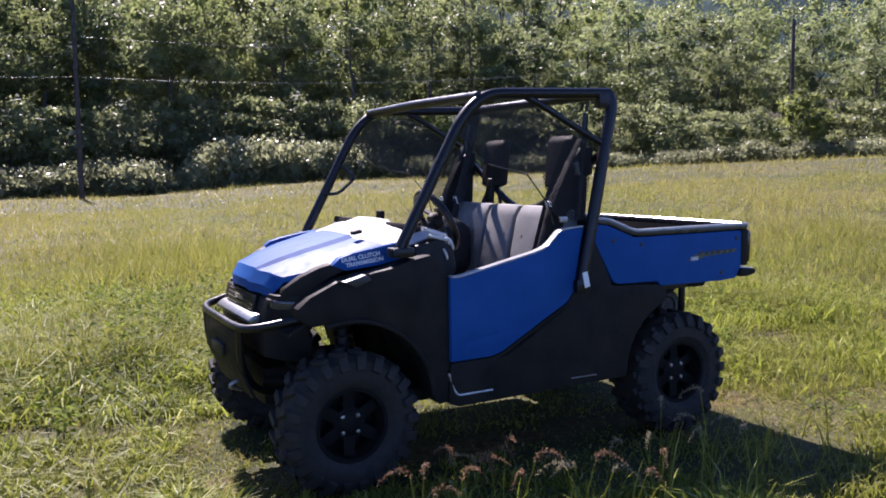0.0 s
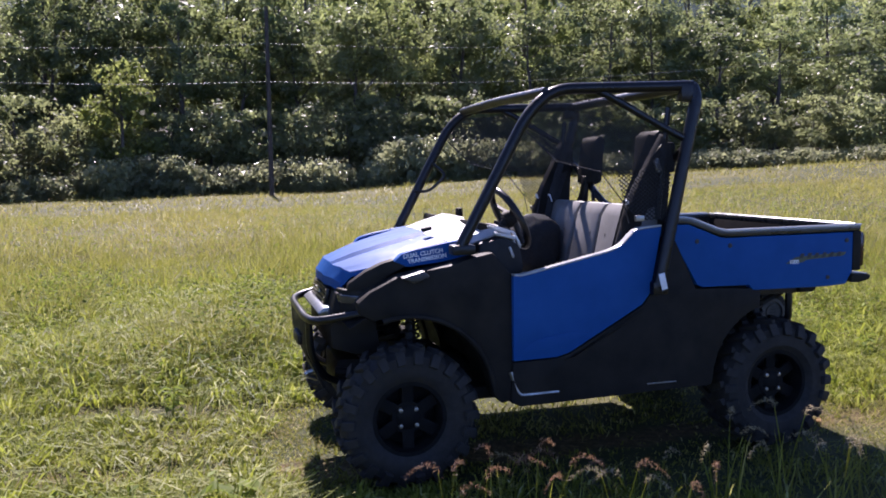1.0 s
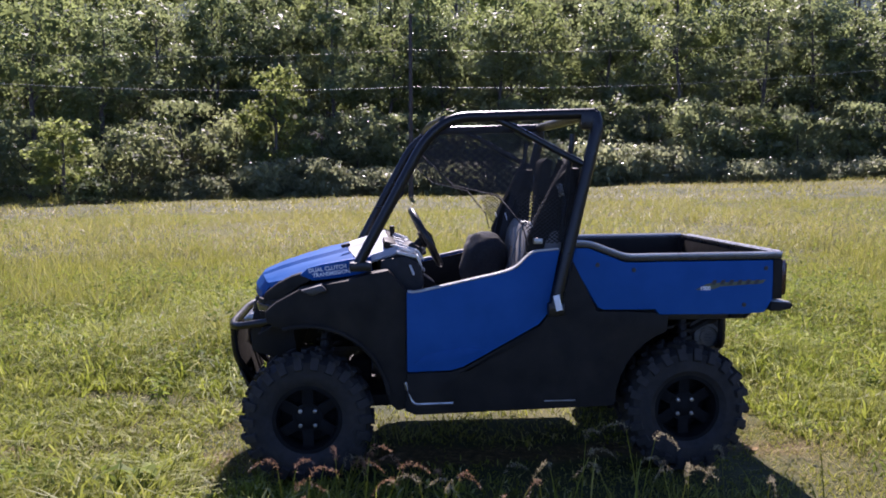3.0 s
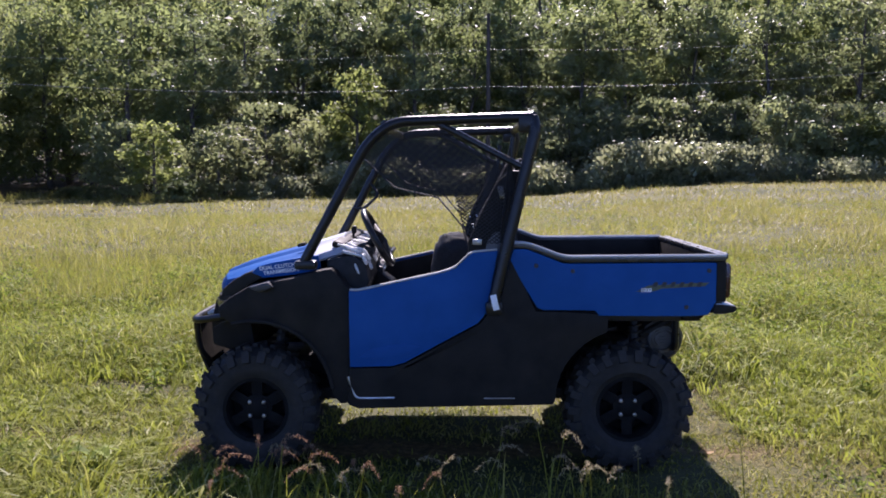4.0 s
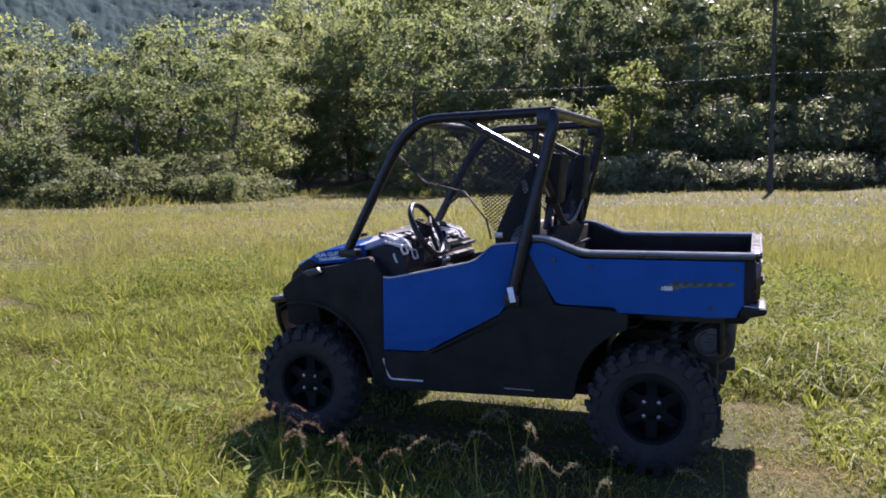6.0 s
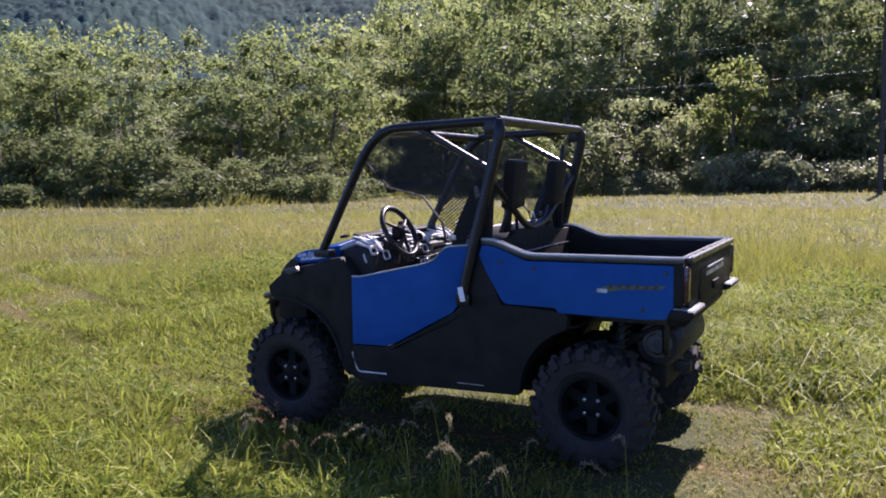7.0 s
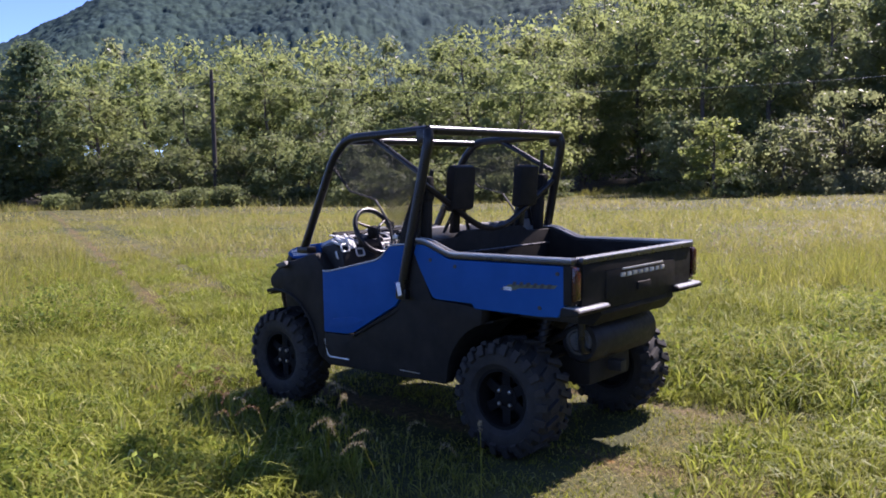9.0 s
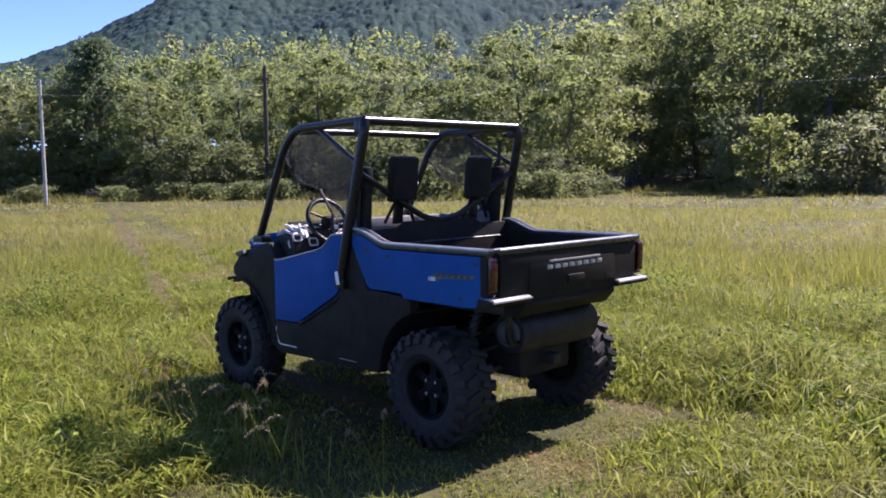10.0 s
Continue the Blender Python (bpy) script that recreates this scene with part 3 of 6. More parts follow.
# ---- the vehicle ----
def part(name, bm, material, parent, label="", at=None, angle=35):
    """One mesh object under a thing or a part."""
    me = bpy.data.meshes.new(name)
    bmesh.ops.recalc_face_normals(bm, faces=bm.faces[:])
    bm.to_mesh(me)
    bm.free()
    me.polygons.foreach_set("use_smooth", [True] * len(me.polygons))
    me.set_sharp_from_angle(angle=radians(angle))
    me.materials.append(material)
    ob = new(name, me)
    ob.parent = parent
    if at is not None:
        ob.matrix_basis = at
    return tagged(ob, label)


def bevelled(bm, width, segments=2):
    if width:
        edges = [e for e in bm.edges if len(e.link_faces) == 2 and e.calc_face_angle(0) > 0.5]
        bmesh.ops.bevel(bm, geom=edges, offset=width, segments=segments, affect="EDGES", profile=0.6, clamp_overlap=True)
    return bm


def box(centre, size, bevel=0.01, turn=None, into=None):
    bm = bmesh.new()
    bmesh.ops.create_cube(bm, size=1)
    bmesh.ops.scale(bm, vec=size, verts=bm.verts)
    bevelled(bm, bevel)
    if turn:
        bmesh.ops.rotate(bm, cent=(0, 0, 0), matrix=pose(0, 0, 0, *turn).to_3x3(), verts=bm.verts)
    bmesh.ops.translate(bm, vec=centre, verts=bm.verts)
    return merge(into, bm)


def merge(into, bm):
    if into is None:
        return bm
    me = bpy.data.meshes.new("scratch")
    bm.to_mesh(me)
    bm.free()
    into.from_mesh(me)
    bpy.data.meshes.remove(me)
    return into


def slab(outline, y0, y1, bevel=0.008, into=None, shear=0.0):
    """An outline in x, z drawn out from y0 to y1. shear: how far the outside leans in with height."""
    bm = bmesh.new()
    a = [bm.verts.new((x, y0, z)) for x, z in outline]
    b = [bm.verts.new((x, y1, z)) for x, z in outline]
    bm.faces.new(a)
    bm.faces.new(b[::-1])
    n = len(a)
    for i in range(n):
        bm.faces.new((a[i], b[i], b[(i + 1) % n], a[(i + 1) % n]))
    bmesh.ops.recalc_face_normals(bm, faces=bm.faces[:])
    bevelled(bm, bevel)
    return merge(into, bm)


def plan_slab(outline, z0, z1, bevel=0.008):
    """An outline in x, y drawn up from z0 to z1."""
    bm = bmesh.new()
    a = [bm.verts.new((x, y, z0)) for x, y in outline]
    b = [bm.verts.new((x, y, z1)) for x, y in outline]
    bm.faces.new(a)
    bm.faces.new(b[::-1])
    for i in range(len(a)):
        bm.faces.new((a[i], b[i], b[(i + 1) % len(a)], a[(i + 1) % len(a)]))
    bmesh.ops.recalc_face_normals(bm, faces=bm.faces[:])
    return bevelled(bm, bevel)


def rounded(pts, radius=0.06, steps=5, closed=False):
    """A path with its corners rounded."""
    pts = [Vector(p) for p in pts]
    out = [] if closed else [pts[0]]
    idx = range(len(pts)) if closed else range(1, len(pts) - 1)
    for i in idx:
        p, a, b = pts[i], pts[i - 1], pts[(i + 1) % len(pts)]
        ra = min(radius, (a - p).length * 0.45)
        rb = min(radius, (b - p).length * 0.45)
        s, e = p + (a - p).normalized() * ra, p + (b - p).normalized() * rb
        for k in range(steps + 1):
            t = k / steps
            out.append(s * (1 - t) ** 2 + p * 2 * t * (1 - t) + e * t * t)
    if not closed:
        out.append(pts[-1])
    return out


def tube(pts, radius, segs=10, into=None, closed=False, flat=1.0):
    bm = bmesh.new()
    n = len(pts)
    prev, rings = None, []
    for i, p in enumerate(pts):
        a = pts[i - 1] if (i or closed) else p
        b = pts[(i + 1) % n] if (i < n - 1 or closed) else p
        way = (b - a).normalized()
        if prev is None:
            prev = way.cross(Vector((0.31, 0.2, 0.93)) if abs(way.z) < 0.9 else Vector((0.2, 1, 0.1))).normalized()
        prev = (prev - way * prev.dot(way)).normalized()
        other = way.cross(prev)
        r = radius[i] if isinstance(radius, (list, tuple)) else radius
        rings.append([bm.verts.new(p + prev * (math.cos(t) * r) + other * (math.sin(t) * r * flat)) for t in (2 * math.pi * k / segs for k in range(segs))])
    for i in range(n if closed else n - 1):
        A, B = rings[i], rings[(i + 1) % n]
        for k in range(segs):
            bm.faces.new((A[k], A[(k + 1) % segs], B[(k + 1) % segs], B[k]))
    if not closed:
        bm.faces.new(rings[0][::-1])
        bm.faces.new(rings[-1])
    return merge(into, bm)


def pipe(points, radius, corner=0.06, segs=10, into=None, closed=False):
    return tube(rounded(points, corner, 5, closed), radius, segs, into, closed)


def lathe(profile, segs=40, into=None, axis="y", at=(0, 0, 0)):
    """A closed profile of (distance along the axis, radius), turned round it."""
    bm = bmesh.new()
    rings = []
    for k in range(segs):
        c, s = math.cos(2 * math.pi * k / segs), math.sin(2 * math.pi * k / segs)
        row = []
        for d, r in profile:
            p = {"y": (r * c, d, r * s), "x": (d, r * c, r * s), "z": (r * c, r * s, d)}[axis]
            row.append(bm.verts.new(Vector(p) + Vector(at)))
        rings.append(row)
    m = len(profile)
    for k in range(segs):
        A, B = rings[k], rings[(k + 1) % segs]
        for i in range(m):
            j = (i + 1) % m
            bm.faces.new((A[i], A[j], B[j], B[i]))
    bmesh.ops.remove_doubles(bm, verts=bm.verts, dist=1e-5)
    return merge(into, bm)


def sheet(rows, thick=0.012, into=None):
    """A skin over rows of points, given thickness downwards."""
    bm = bmesh.new()
    g = [[bm.verts.new(p) for p in row] for row in rows]
    for i in range(len(g) - 1):
        for j in range(len(g[0]) - 1):
            bm.faces.new((g[i][j], g[i + 1][j], g[i + 1][j + 1], g[i][j + 1]))
    bmesh.ops.recalc_face_normals(bm, faces=bm.faces[:])
    bmesh.ops.solidify(bm, geom=bm.faces[:], thickness=thick)
    return merge(into, bm)


def words(name, text, size, m, material, parent, label=""):
    """Printed words as a thin mesh; the text runs along the pose's x."""
    cu = bpy.data.curves.new(name, "FONT")
    cu.body, cu.size, cu.extrude, cu.offset, cu.align_x, cu.align_y = text, size, 0.0008, size * 0.028, "CENTER", "CENTER"
    ob = new(name, cu)
    me = bpy.data.meshes.new_from_object(ob)
    bpy.data.objects.remove(ob)
    me.materials.clear()
    me.materials.append(material)
    o = new(name, me)
    o.parent, o.matrix_basis = parent, m
    return tagged(o, label)


LUGS = {}


def make_wheel(parent, x, side, wide, rear):
    """Wheel > hub (the part itself), tyre with lugs, rim with spokes, nuts."""
    R, r = 0.355, 0.185
    w = wide / 2
    y = side * (0.76 - w)
    at = pose(x, y, R, 0, 0, 0)
    bm = lathe([(-0.05, 0.0), (-0.05, 0.155), (-0.035, 0.155), (-0.03, 0.07), (0.06, 0.06), (0.075, 0.035), (0.075, 0.0)], 20)
    if side < 0:
        bmesh.ops.scale(bm, vec=(1, -1, 1), verts=bm.verts)
    wheel = part("wheel", bm, RIM, parent, "black off-road wheel with a lugged tyre", at)
    prof = [(-w * 0.80, r), (-w * 0.98, r + 0.03), (-w, R - 0.10), (-w * 0.90, R - 0.045), (-w * 0.6, R - 0.022), (0, R - 0.018),
            (w * 0.6, R - 0.022), (w * 0.90, R - 0.045), (w, R - 0.10), (w * 0.98, r + 0.03), (w * 0.80, r)]
    bm = lathe(prof, 48)
    part("tyre", bm, RUBBER, wheel, "black rubber tyre with chunky lugs")
    for half in (-1, 1):
        if (wide, half) not in LUGS:
            one = box((0, half * w * 0.44, R - 0.014), (0.036, w * 0.80, 0.030), 0.005, (0, 0, half * 24))
            box((0, half * w * 0.945, R - 0.05), (0.046, 0.026, 0.07), 0.006, (half * 22, 0, 0), one)
            me = bpy.data.meshes.new("tread_lug")
            one.to_mesh(me)
            one.free()
            me.materials.append(RUBBER)
            LUGS[(wide, half)] = me
        for k in range(22):
            lug = new("tread_lug", LUGS[(wide, half)])
            lug.parent = wheel
            lug.matrix_basis = Matrix.Rotation(2 * math.pi * (k + (0.5 if half > 0 else 0)) / 22, 4, "Y")
    s = side
    bm = lathe([(-w * 0.8, r + 0.004), (-w * 0.8, r - 0.02), (0, r - 0.035), (w * 0.8, r - 0.02), (w * 0.8, r + 0.004), (0, r - 0.022)], 36)
    for k in range(6):
        a = 2 * math.pi * k / 6
        one = box((0, s * w * 0.35, 0.105), (0.062, 0.022, 0.14), 0.008)
        bmesh.ops.rotate(one, cent=(0, 0, 0), matrix=Matrix.Rotation(a, 3, "Y"), verts=one.verts)
        merge(bm, one)
    merge(bm, lathe([(s * w * 0.35 - 0.012, 0.0), (s * w * 0.35 - 0.012, 0.085), (s * w * 0.35 + 0.014, 0.08), (s * w * 0.35 + 0.014, 0.0)], 24))
    part("rim", bm, RIM, wheel)
    for k in range(4):
        a = 2 * math.pi * (k + 0.5) / 4
        bm = lathe([(0, 0.0), (0, 0.012), (s * 0.02, 0.011), (s * 0.024, 0.0)], 6, at=(0.055 * math.cos(a), s * w * 0.35 + s * 0.012, 0.055 * math.sin(a)))
        part("lug_nut", bm, STEEL, wheel, "bright steel nut")
    return wheel


def arch(cx, cz, r, a0, a1, n=12):
    return [(cx + r * math.cos(math.radians(a0 + (a1 - a0) * k / n)), cz + r * math.sin(math.radians(a0 + (a1 - a0) * k / n))) for k in range(n + 1)]


FRONT_X, REAR_X = 1.135, -0.94
car = new("utility_vehicle")
car.matrix_basis = VEHICLE
tagged(car, "blue and black utility vehicle with open roll cage, parked on grass", "vehicle")


def build_wheels():
    for x, wide, rear in ((FRONT_X, 0.24, False), (REAR_X, 0.28, True)):
        for s in (1, -1):
            make_wheel(car, x, s, wide, rear)


def build_chassis():
    bm = box((0.05, 0, 0.40), (1.75, 1.10, 0.07), 0.02)
    box((1.1, 0, 0.46), (0.62, 0.42, 0.20), 0.03, into=bm)
    box((-0.95, 0, 0.50), (0.62, 0.50, 0.24), 0.04, into=bm)
    for s in (1, -1):
        pipe([(1.42, s * 0.22, 0.5), (0.75, s * 0.26, 0.40), (-0.55, s * 0.30, 0.40), (-1.30, s * 0.30, 0.80)], 0.025, 0.1, 8, bm)
    part("chassis", bm, BLACK, car, "black steel underframe and skid plate")
    for x, wid in ((FRONT_X, 0.24), (REAR_X, 0.28)):
        for s in (1, -1):
            inner, outer = s * 0.22, s * (0.76 - wid / 2)
            bm = pipe([(x + 0.17, inner, 0.44), (x, outer, 0.33), (x - 0.17, inner, 0.44)], 0.016, 0.05, 8)
            pipe([(x + 0.15, inner, 0.58), (x, outer, 0.46), (x - 0.15, inner, 0.58)], 0.014, 0.05, 8, bm)
            part("suspension_arm", bm, DARKSTEEL, car)
            a, b = Vector((x - 0.06, outer * 0.80, 0.42)), Vector((x - 0.10, s * 0.36, 0.86))
            coil = []
            for k in range(91):
                t = k / 90
                ang = t * 2 * math.pi * 8
                q = a.lerp(b, 0.25 + 0.7 * t)
                coil.append(q + Vector((math.cos(ang) * 0.045, math.sin(ang) * 0.045, 0)))
            sh = part("shock_absorber", tube([a, a.lerp(b, 0.5), b], [0.022, 0.03, 0.024], 10), DARKSTEEL, car)
            part("coil_spring", tube(coil, 0.007, 6), DARKSTEEL, sh)
            part("drive_shaft", tube([Vector((x, inner, 0.42)), Vector((x, outer, 0.355))], 0.02, 8), DARKSTEEL, car)


def build_front():
    # hood: a crowned skin with a raised middle and chamfered sides
    rows = []
    for x, zc, half in ((1.47, 0.975, 0.37), (1.468, 1.02, 0.38), (1.44, 1.055, 0.41), (1.425, 1.078, 0.43), (1.31, 1.125, 0.51), (1.18, 1.165, 0.575), (1.02, 1.206, 0.605), (0.93, 1.230, 0.615)):
        row = []
        for f, d in ((-1, -0.085), (-0.98, -0.045), (-0.80, -0.032), (-0.74, -0.022), (-0.40, -0.020), (-0.34, -0.002), (0, 0.0), (0.34, -0.002), (0.40, -0.020), (0.74, -0.022), (0.80, -0.032), (0.98, -0.045), (1, -0.085)):
            row.append((x - 0.07 * f * f, f * half, zc + d * (0.6 if x > 1.42 else 1)))
        rows.append(row)
    part("hood", sheet(rows, 0.014), BLUE, car, "glossy blue moulded hood", angle=22)
    # back of the hood as its own panel, glare put into its colour
    rows = []
    for x, zc, half in ((0.925, 1.231, 0.60), (0.86, 1.252, 0.605), (0.78, 1.278, 0.61), (0.70, 1.302, 0.61)):
        rows.append([(x - 0.07 * f * f, f * half, zc + d) for f, d in ((-1, -0.07), (-0.95, -0.042), (-0.78, -0.030), (-0.40, -0.020), (-0.34, -0.004), (0, 0.0), (0.34, -0.004), (0.40, -0.020), (0.78, -0.030), (0.95, -0.042), (1, -0.07))])
    part("cowl_cover", sheet(rows, 0.014), COWL_GLARE, car, "panel between hood and cab, sun glare put into its pale colour", angle=22)
    part("hood_vent", box((0.93, 0.33, 1.247), (0.05, 0.05, 0.02), 0.006, (0, 12, 0)), BLACK, car)
    bm = box((0.685, 0, 1.262), (0.07, 1.12, 0.04), 0.014, (0, -14, 0))
    part("cowl", bm, BLACK, car)
    for s in (1, -1):
        # blue side strip with the printed words, above the fender
        out = [(1.17, 1.112), (1.13, 1.148), (1.06, 1.168), (0.92, 1.192), (0.79, 1.21), (0.78, 1.13), (0.92, 1.10), (1.10, 1.082)]
        part("hood_side", slab(out, s * 0.560, s * 0.610, 0.006), BLUE, car, "blue side strip of the hood")
        out = [(1.385, 0.95), (1.375, 1.00), (1.30, 1.058), (1.22, 1.102), (1.165, 1.122), (1.105, 1.085), (1.18, 1.045), (1.30, 0.95)]
        shoulder = slab(out, s * 0.535, s * 0.612, 0.016)
        for v in shoulder.verts:
            v.co.y *= 1 - 0.22 * min(1.0, max(0.0, (v.co.x - 1.12) / 0.26))
        part("hood_shoulder", shoulder, BLACK, car, "black moulded shoulder under the hood")
        # fender: outer skin with the wheel opening
        out = [(0.60, 1.03), (0.60, 0.40), (0.66, 0.385)]
        out += [(FRONT_X - 0.43, 0.44)] + arch(FRONT_X, 0.42, 0.43, 170, 70, 12)
        out += [(1.35, 0.86), (1.36, 0.92), (1.30, 0.97), (1.16, 1.05), (0.92, 1.095), (0.80, 1.13), (0.70, 1.15)]
        bm = slab(out, s * 0.60, s * 0.735, 0.018)
        for v in bm.verts:  # the nose narrows
            v.co.y *= 1 - 0.13 * min(1.0, max(0.0, (v.co.x - 1.0) / 0.30))
        fender = part("front_fender", bm, BLACK, car, "black plastic front fender with wheel arch")
        flare = [(p[0], s * 0.738, p[1]) for p in arch(FRONT_X, 0.42, 0.437, 172, 74, 14)]
        part("fender_flare", tube([Vector(p) for p in flare], 0.013, 8), BLACK, fender)
        # inner arch
        pts = [[(p[0], s * 0.30, p[1]), (p[0], s * 0.62, p[1])] for p in arch(FRONT_X, 0.42, 0.46, 178, 55, 12)]
        part("wheel_well", sheet(pts, 0.01), BLACK, fender)
        # headlight
        part("headlight_housing", plan_slab([(1.18, s * 0.36), (1.425, s * 0.36), (1.40, s * 0.45), (1.29, s * 0.56), (1.18, s * 0.58)], 0.82, 0.968, 0.014), BLACK, car)
        part("headlight", plan_slab([(1.34, s * 0.40), (1.429, s * 0.40), (1.407, s * 0.455), (1.297, s * 0.566), (1.24, s * 0.57)], 0.898, 0.942, 0.008), CLEAR, car, "clear wedge-shaped headlight lens")
        # small mirror-like marker stalk and A-pillar foot
        part("fender_scoop", slab([(1.16, 1.045), (1.05, 1.075), (1.02, 1.045), (1.10, 1.015)], s * 0.60, s * 0.742, 0.008), INK, fender)
        part("pillar_foot", box((0.845, s * 0.69, 1.165), (0.12, 0.09, 0.05), 0.015), TUBE, car)
    # nose
    bm = slab([(1.33, 0.62), (1.46, 0.66), (1.465, 0.80), (1.43, 0.945), (1.36, 0.97), (1.25, 0.95), (1.2, 0.62)], -0.41, 0.41, 0.02)
    part("front_fascia", bm, BLACK, car, "black plastic nose panel")
    bm = box((1.452, 0, 0.905), (0.02, 0.5, 0.09), 0.006, (0, -12, 0))
    grille = part("grille", bm, TUBE, car)
    for k in range(4):
        part("grille_bar", box((1.468 - 0.005 * k, 0, 0.872 + 0.022 * k), (0.012, 0.48, 0.008), 0.003), BLACK, grille)
    part("badge", box((1.468, 0, 0.915), (0.006, 0.16, 0.022), 0.002), SILVER, grille, "plain silver badge")
    # lower nose shelf and bumper
    # silver stands in for the sun's glare on the black shelf
    part("nose_shelf", slab([(1.42, 0.81), (1.505, 0.815), (1.515, 0.838), (1.48, 0.862), (1.44, 0.868)], -0.33, 0.33, 0.012), SILVER, car, "nose shelf under the grille, sun glare put into its silver colour")
    bm = pipe([(1.30, 0.57, 0.862), (1.545, 0.47, 0.815), (1.575, 0.30, 0.81), (1.575, -0.30, 0.81), (1.545, -0.47, 0.815), (1.30, -0.57, 0.862)], 0.021, 0.09, 12)
    bumper = part("bumper", bm, TUBE, car, "black tubular front bumper guard")
    for s in (1, -1):
        part("bumper_post", pipe([(1.565, s * 0.36, 0.81), (1.56, s * 0.34, 0.62), (1.47, s * 0.26, 0.47), (1.33, s * 0.22, 0.42)], 0.019, 0.08, 10), TUBE, bumper)
    part("bumper_plate", slab([(1.50, 0.44), (1.575, 0.62), (1.58, 0.785), (1.568, 0.785), (1.56, 0.62), (1.48, 0.44)], -0.33, 0.33, 0.004), BLACK, bumper)
    part("winch_mouth", box((1.585, 0, 0.66), (0.03, 0.22, 0.06), 0.012), DARKSTEEL, bumper)
    part("tow_hook", pipe([(1.5, 0.12, 0.50), (1.58, 0.12, 0.47), (1.5, 0.12, 0.44)], 0.010, 0.04, 8), STEEL, bumper)


def build_sides():
    for s in (1, -1):
        y0, y1 = s * 0.715, s * 0.755
        door_out = [(0.605, 0.60), (0.37, 0.605), (0.30, 0.625), (-0.105, 0.845), (-0.150, 0.90), (-0.172, 1.02), (-0.215, 1.245), (-0.065, 1.235), (-0.02, 1.19), (0.02, 1.150), (0.09, 1.125), (0.56, 1.025), (0.605, 1.03)]
        door = part("door", slab(door_out, y0, y1, 0.010), BLUE, car, "blue moulded half door")
        rim_pts = [(0.60, s * 0.742, 1.035), (0.56, s * 0.742, 1.03), (0.09, s * 0.742, 1.13), (0.02, s * 0.742, 1.155), (-0.03, s * 0.742, 1.205), (-0.07, s * 0.742, 1.24), (-0.21, s * 0.742, 1.252)]
        part("door_crease", slab([(0.57, 0.645), (0.50, 0.70), (0.30, 0.735), (0.20, 0.72), (0.34, 0.655)], s * 0.752, s * 0.7585, 0.003), BLUE, door)
        # glint along the door top, put into the rim's pale colour
        part("door_rim", slab([(p.x, p.z + 0.004) for p in rounded(rim_pts, 0.04)] + [(p.x, p.z - 0.006) for p in reversed(rounded(rim_pts, 0.04))], s * 0.712, s * 0.760, 0.004), GLOSS, door, "black rubber top edge with the sun's glint in its colour")
        part("door_liner", slab([(x - 0.004 if x > 0.5 else x, z - 0.012 if z > 1 else z) for x, z in door_out], s * 0.690, s * 0.7149, 0.006), BLACK, door, "black inner door panel")
        low = [(0.605, 0.595), (0.62, 0.39), (0.56, 0.365), (-0.52, 0.385), *arch(REAR_X, 0.40, 0.41, 2, 72, 7), (-0.82, 0.875), (-0.76, 0.893), (-0.60, 0.905), (-0.42, 0.91), (-0.30, 1.19), (-0.225, 1.19), (-0.158, 0.90), (-0.110, 0.838), (0.30, 0.618), (0.37, 0.598)]
        sill = part("side_panel", slab(low, s * 0.66, s * 0.748, 0.012), BLACK, car, "black plastic lower side panel")
        part("panel_rib", slab([(0.28, 0.60), (0.34, 0.585), (-0.10, 0.80), (-0.13, 0.83)], s * 0.748, s * 0.757, 0.003), BLACK, sill)
        # bright step edge
        part("step_bar", pipe([(0.615, s * 0.735, 0.545), (0.575, s * 0.74, 0.425), (0.36, s * 0.74, 0.427)], 0.011, 0.03, 8), STEEL, car, "bare metal step edge")
        part("step_mark", box((-0.22, s * 0.752, 0.425), (0.17, 0.006, 0.006), 0.001), STEEL, sill)
        # inner rear arch
        pts = [[(p[0], s * 0.30, p[1]), (p[0], s * 0.70, p[1])] for p in arch(REAR_X, 0.40, 0.42, 4, 80, 9)]
        part("rear_wheel_well", sheet(pts, 0.01), BLACK, sill)
        part("bed_support", box((-1.05, s * 0.40, 0.84), (0.70, 0.05, 0.09), 0.012), DARKSTEEL, car)
    bm = box((0.18, 0, 0.50), (0.85, 1.36, 0.03), 0.01)
    part("cab_floor", bm, BLACK, car)
    part("firewall", slab([(0.62, 0.5), (0.66, 0.5), (0.70, 1.0), (0.62, 1.0)], -0.66, 0.66, 0.01), BLACK, car)


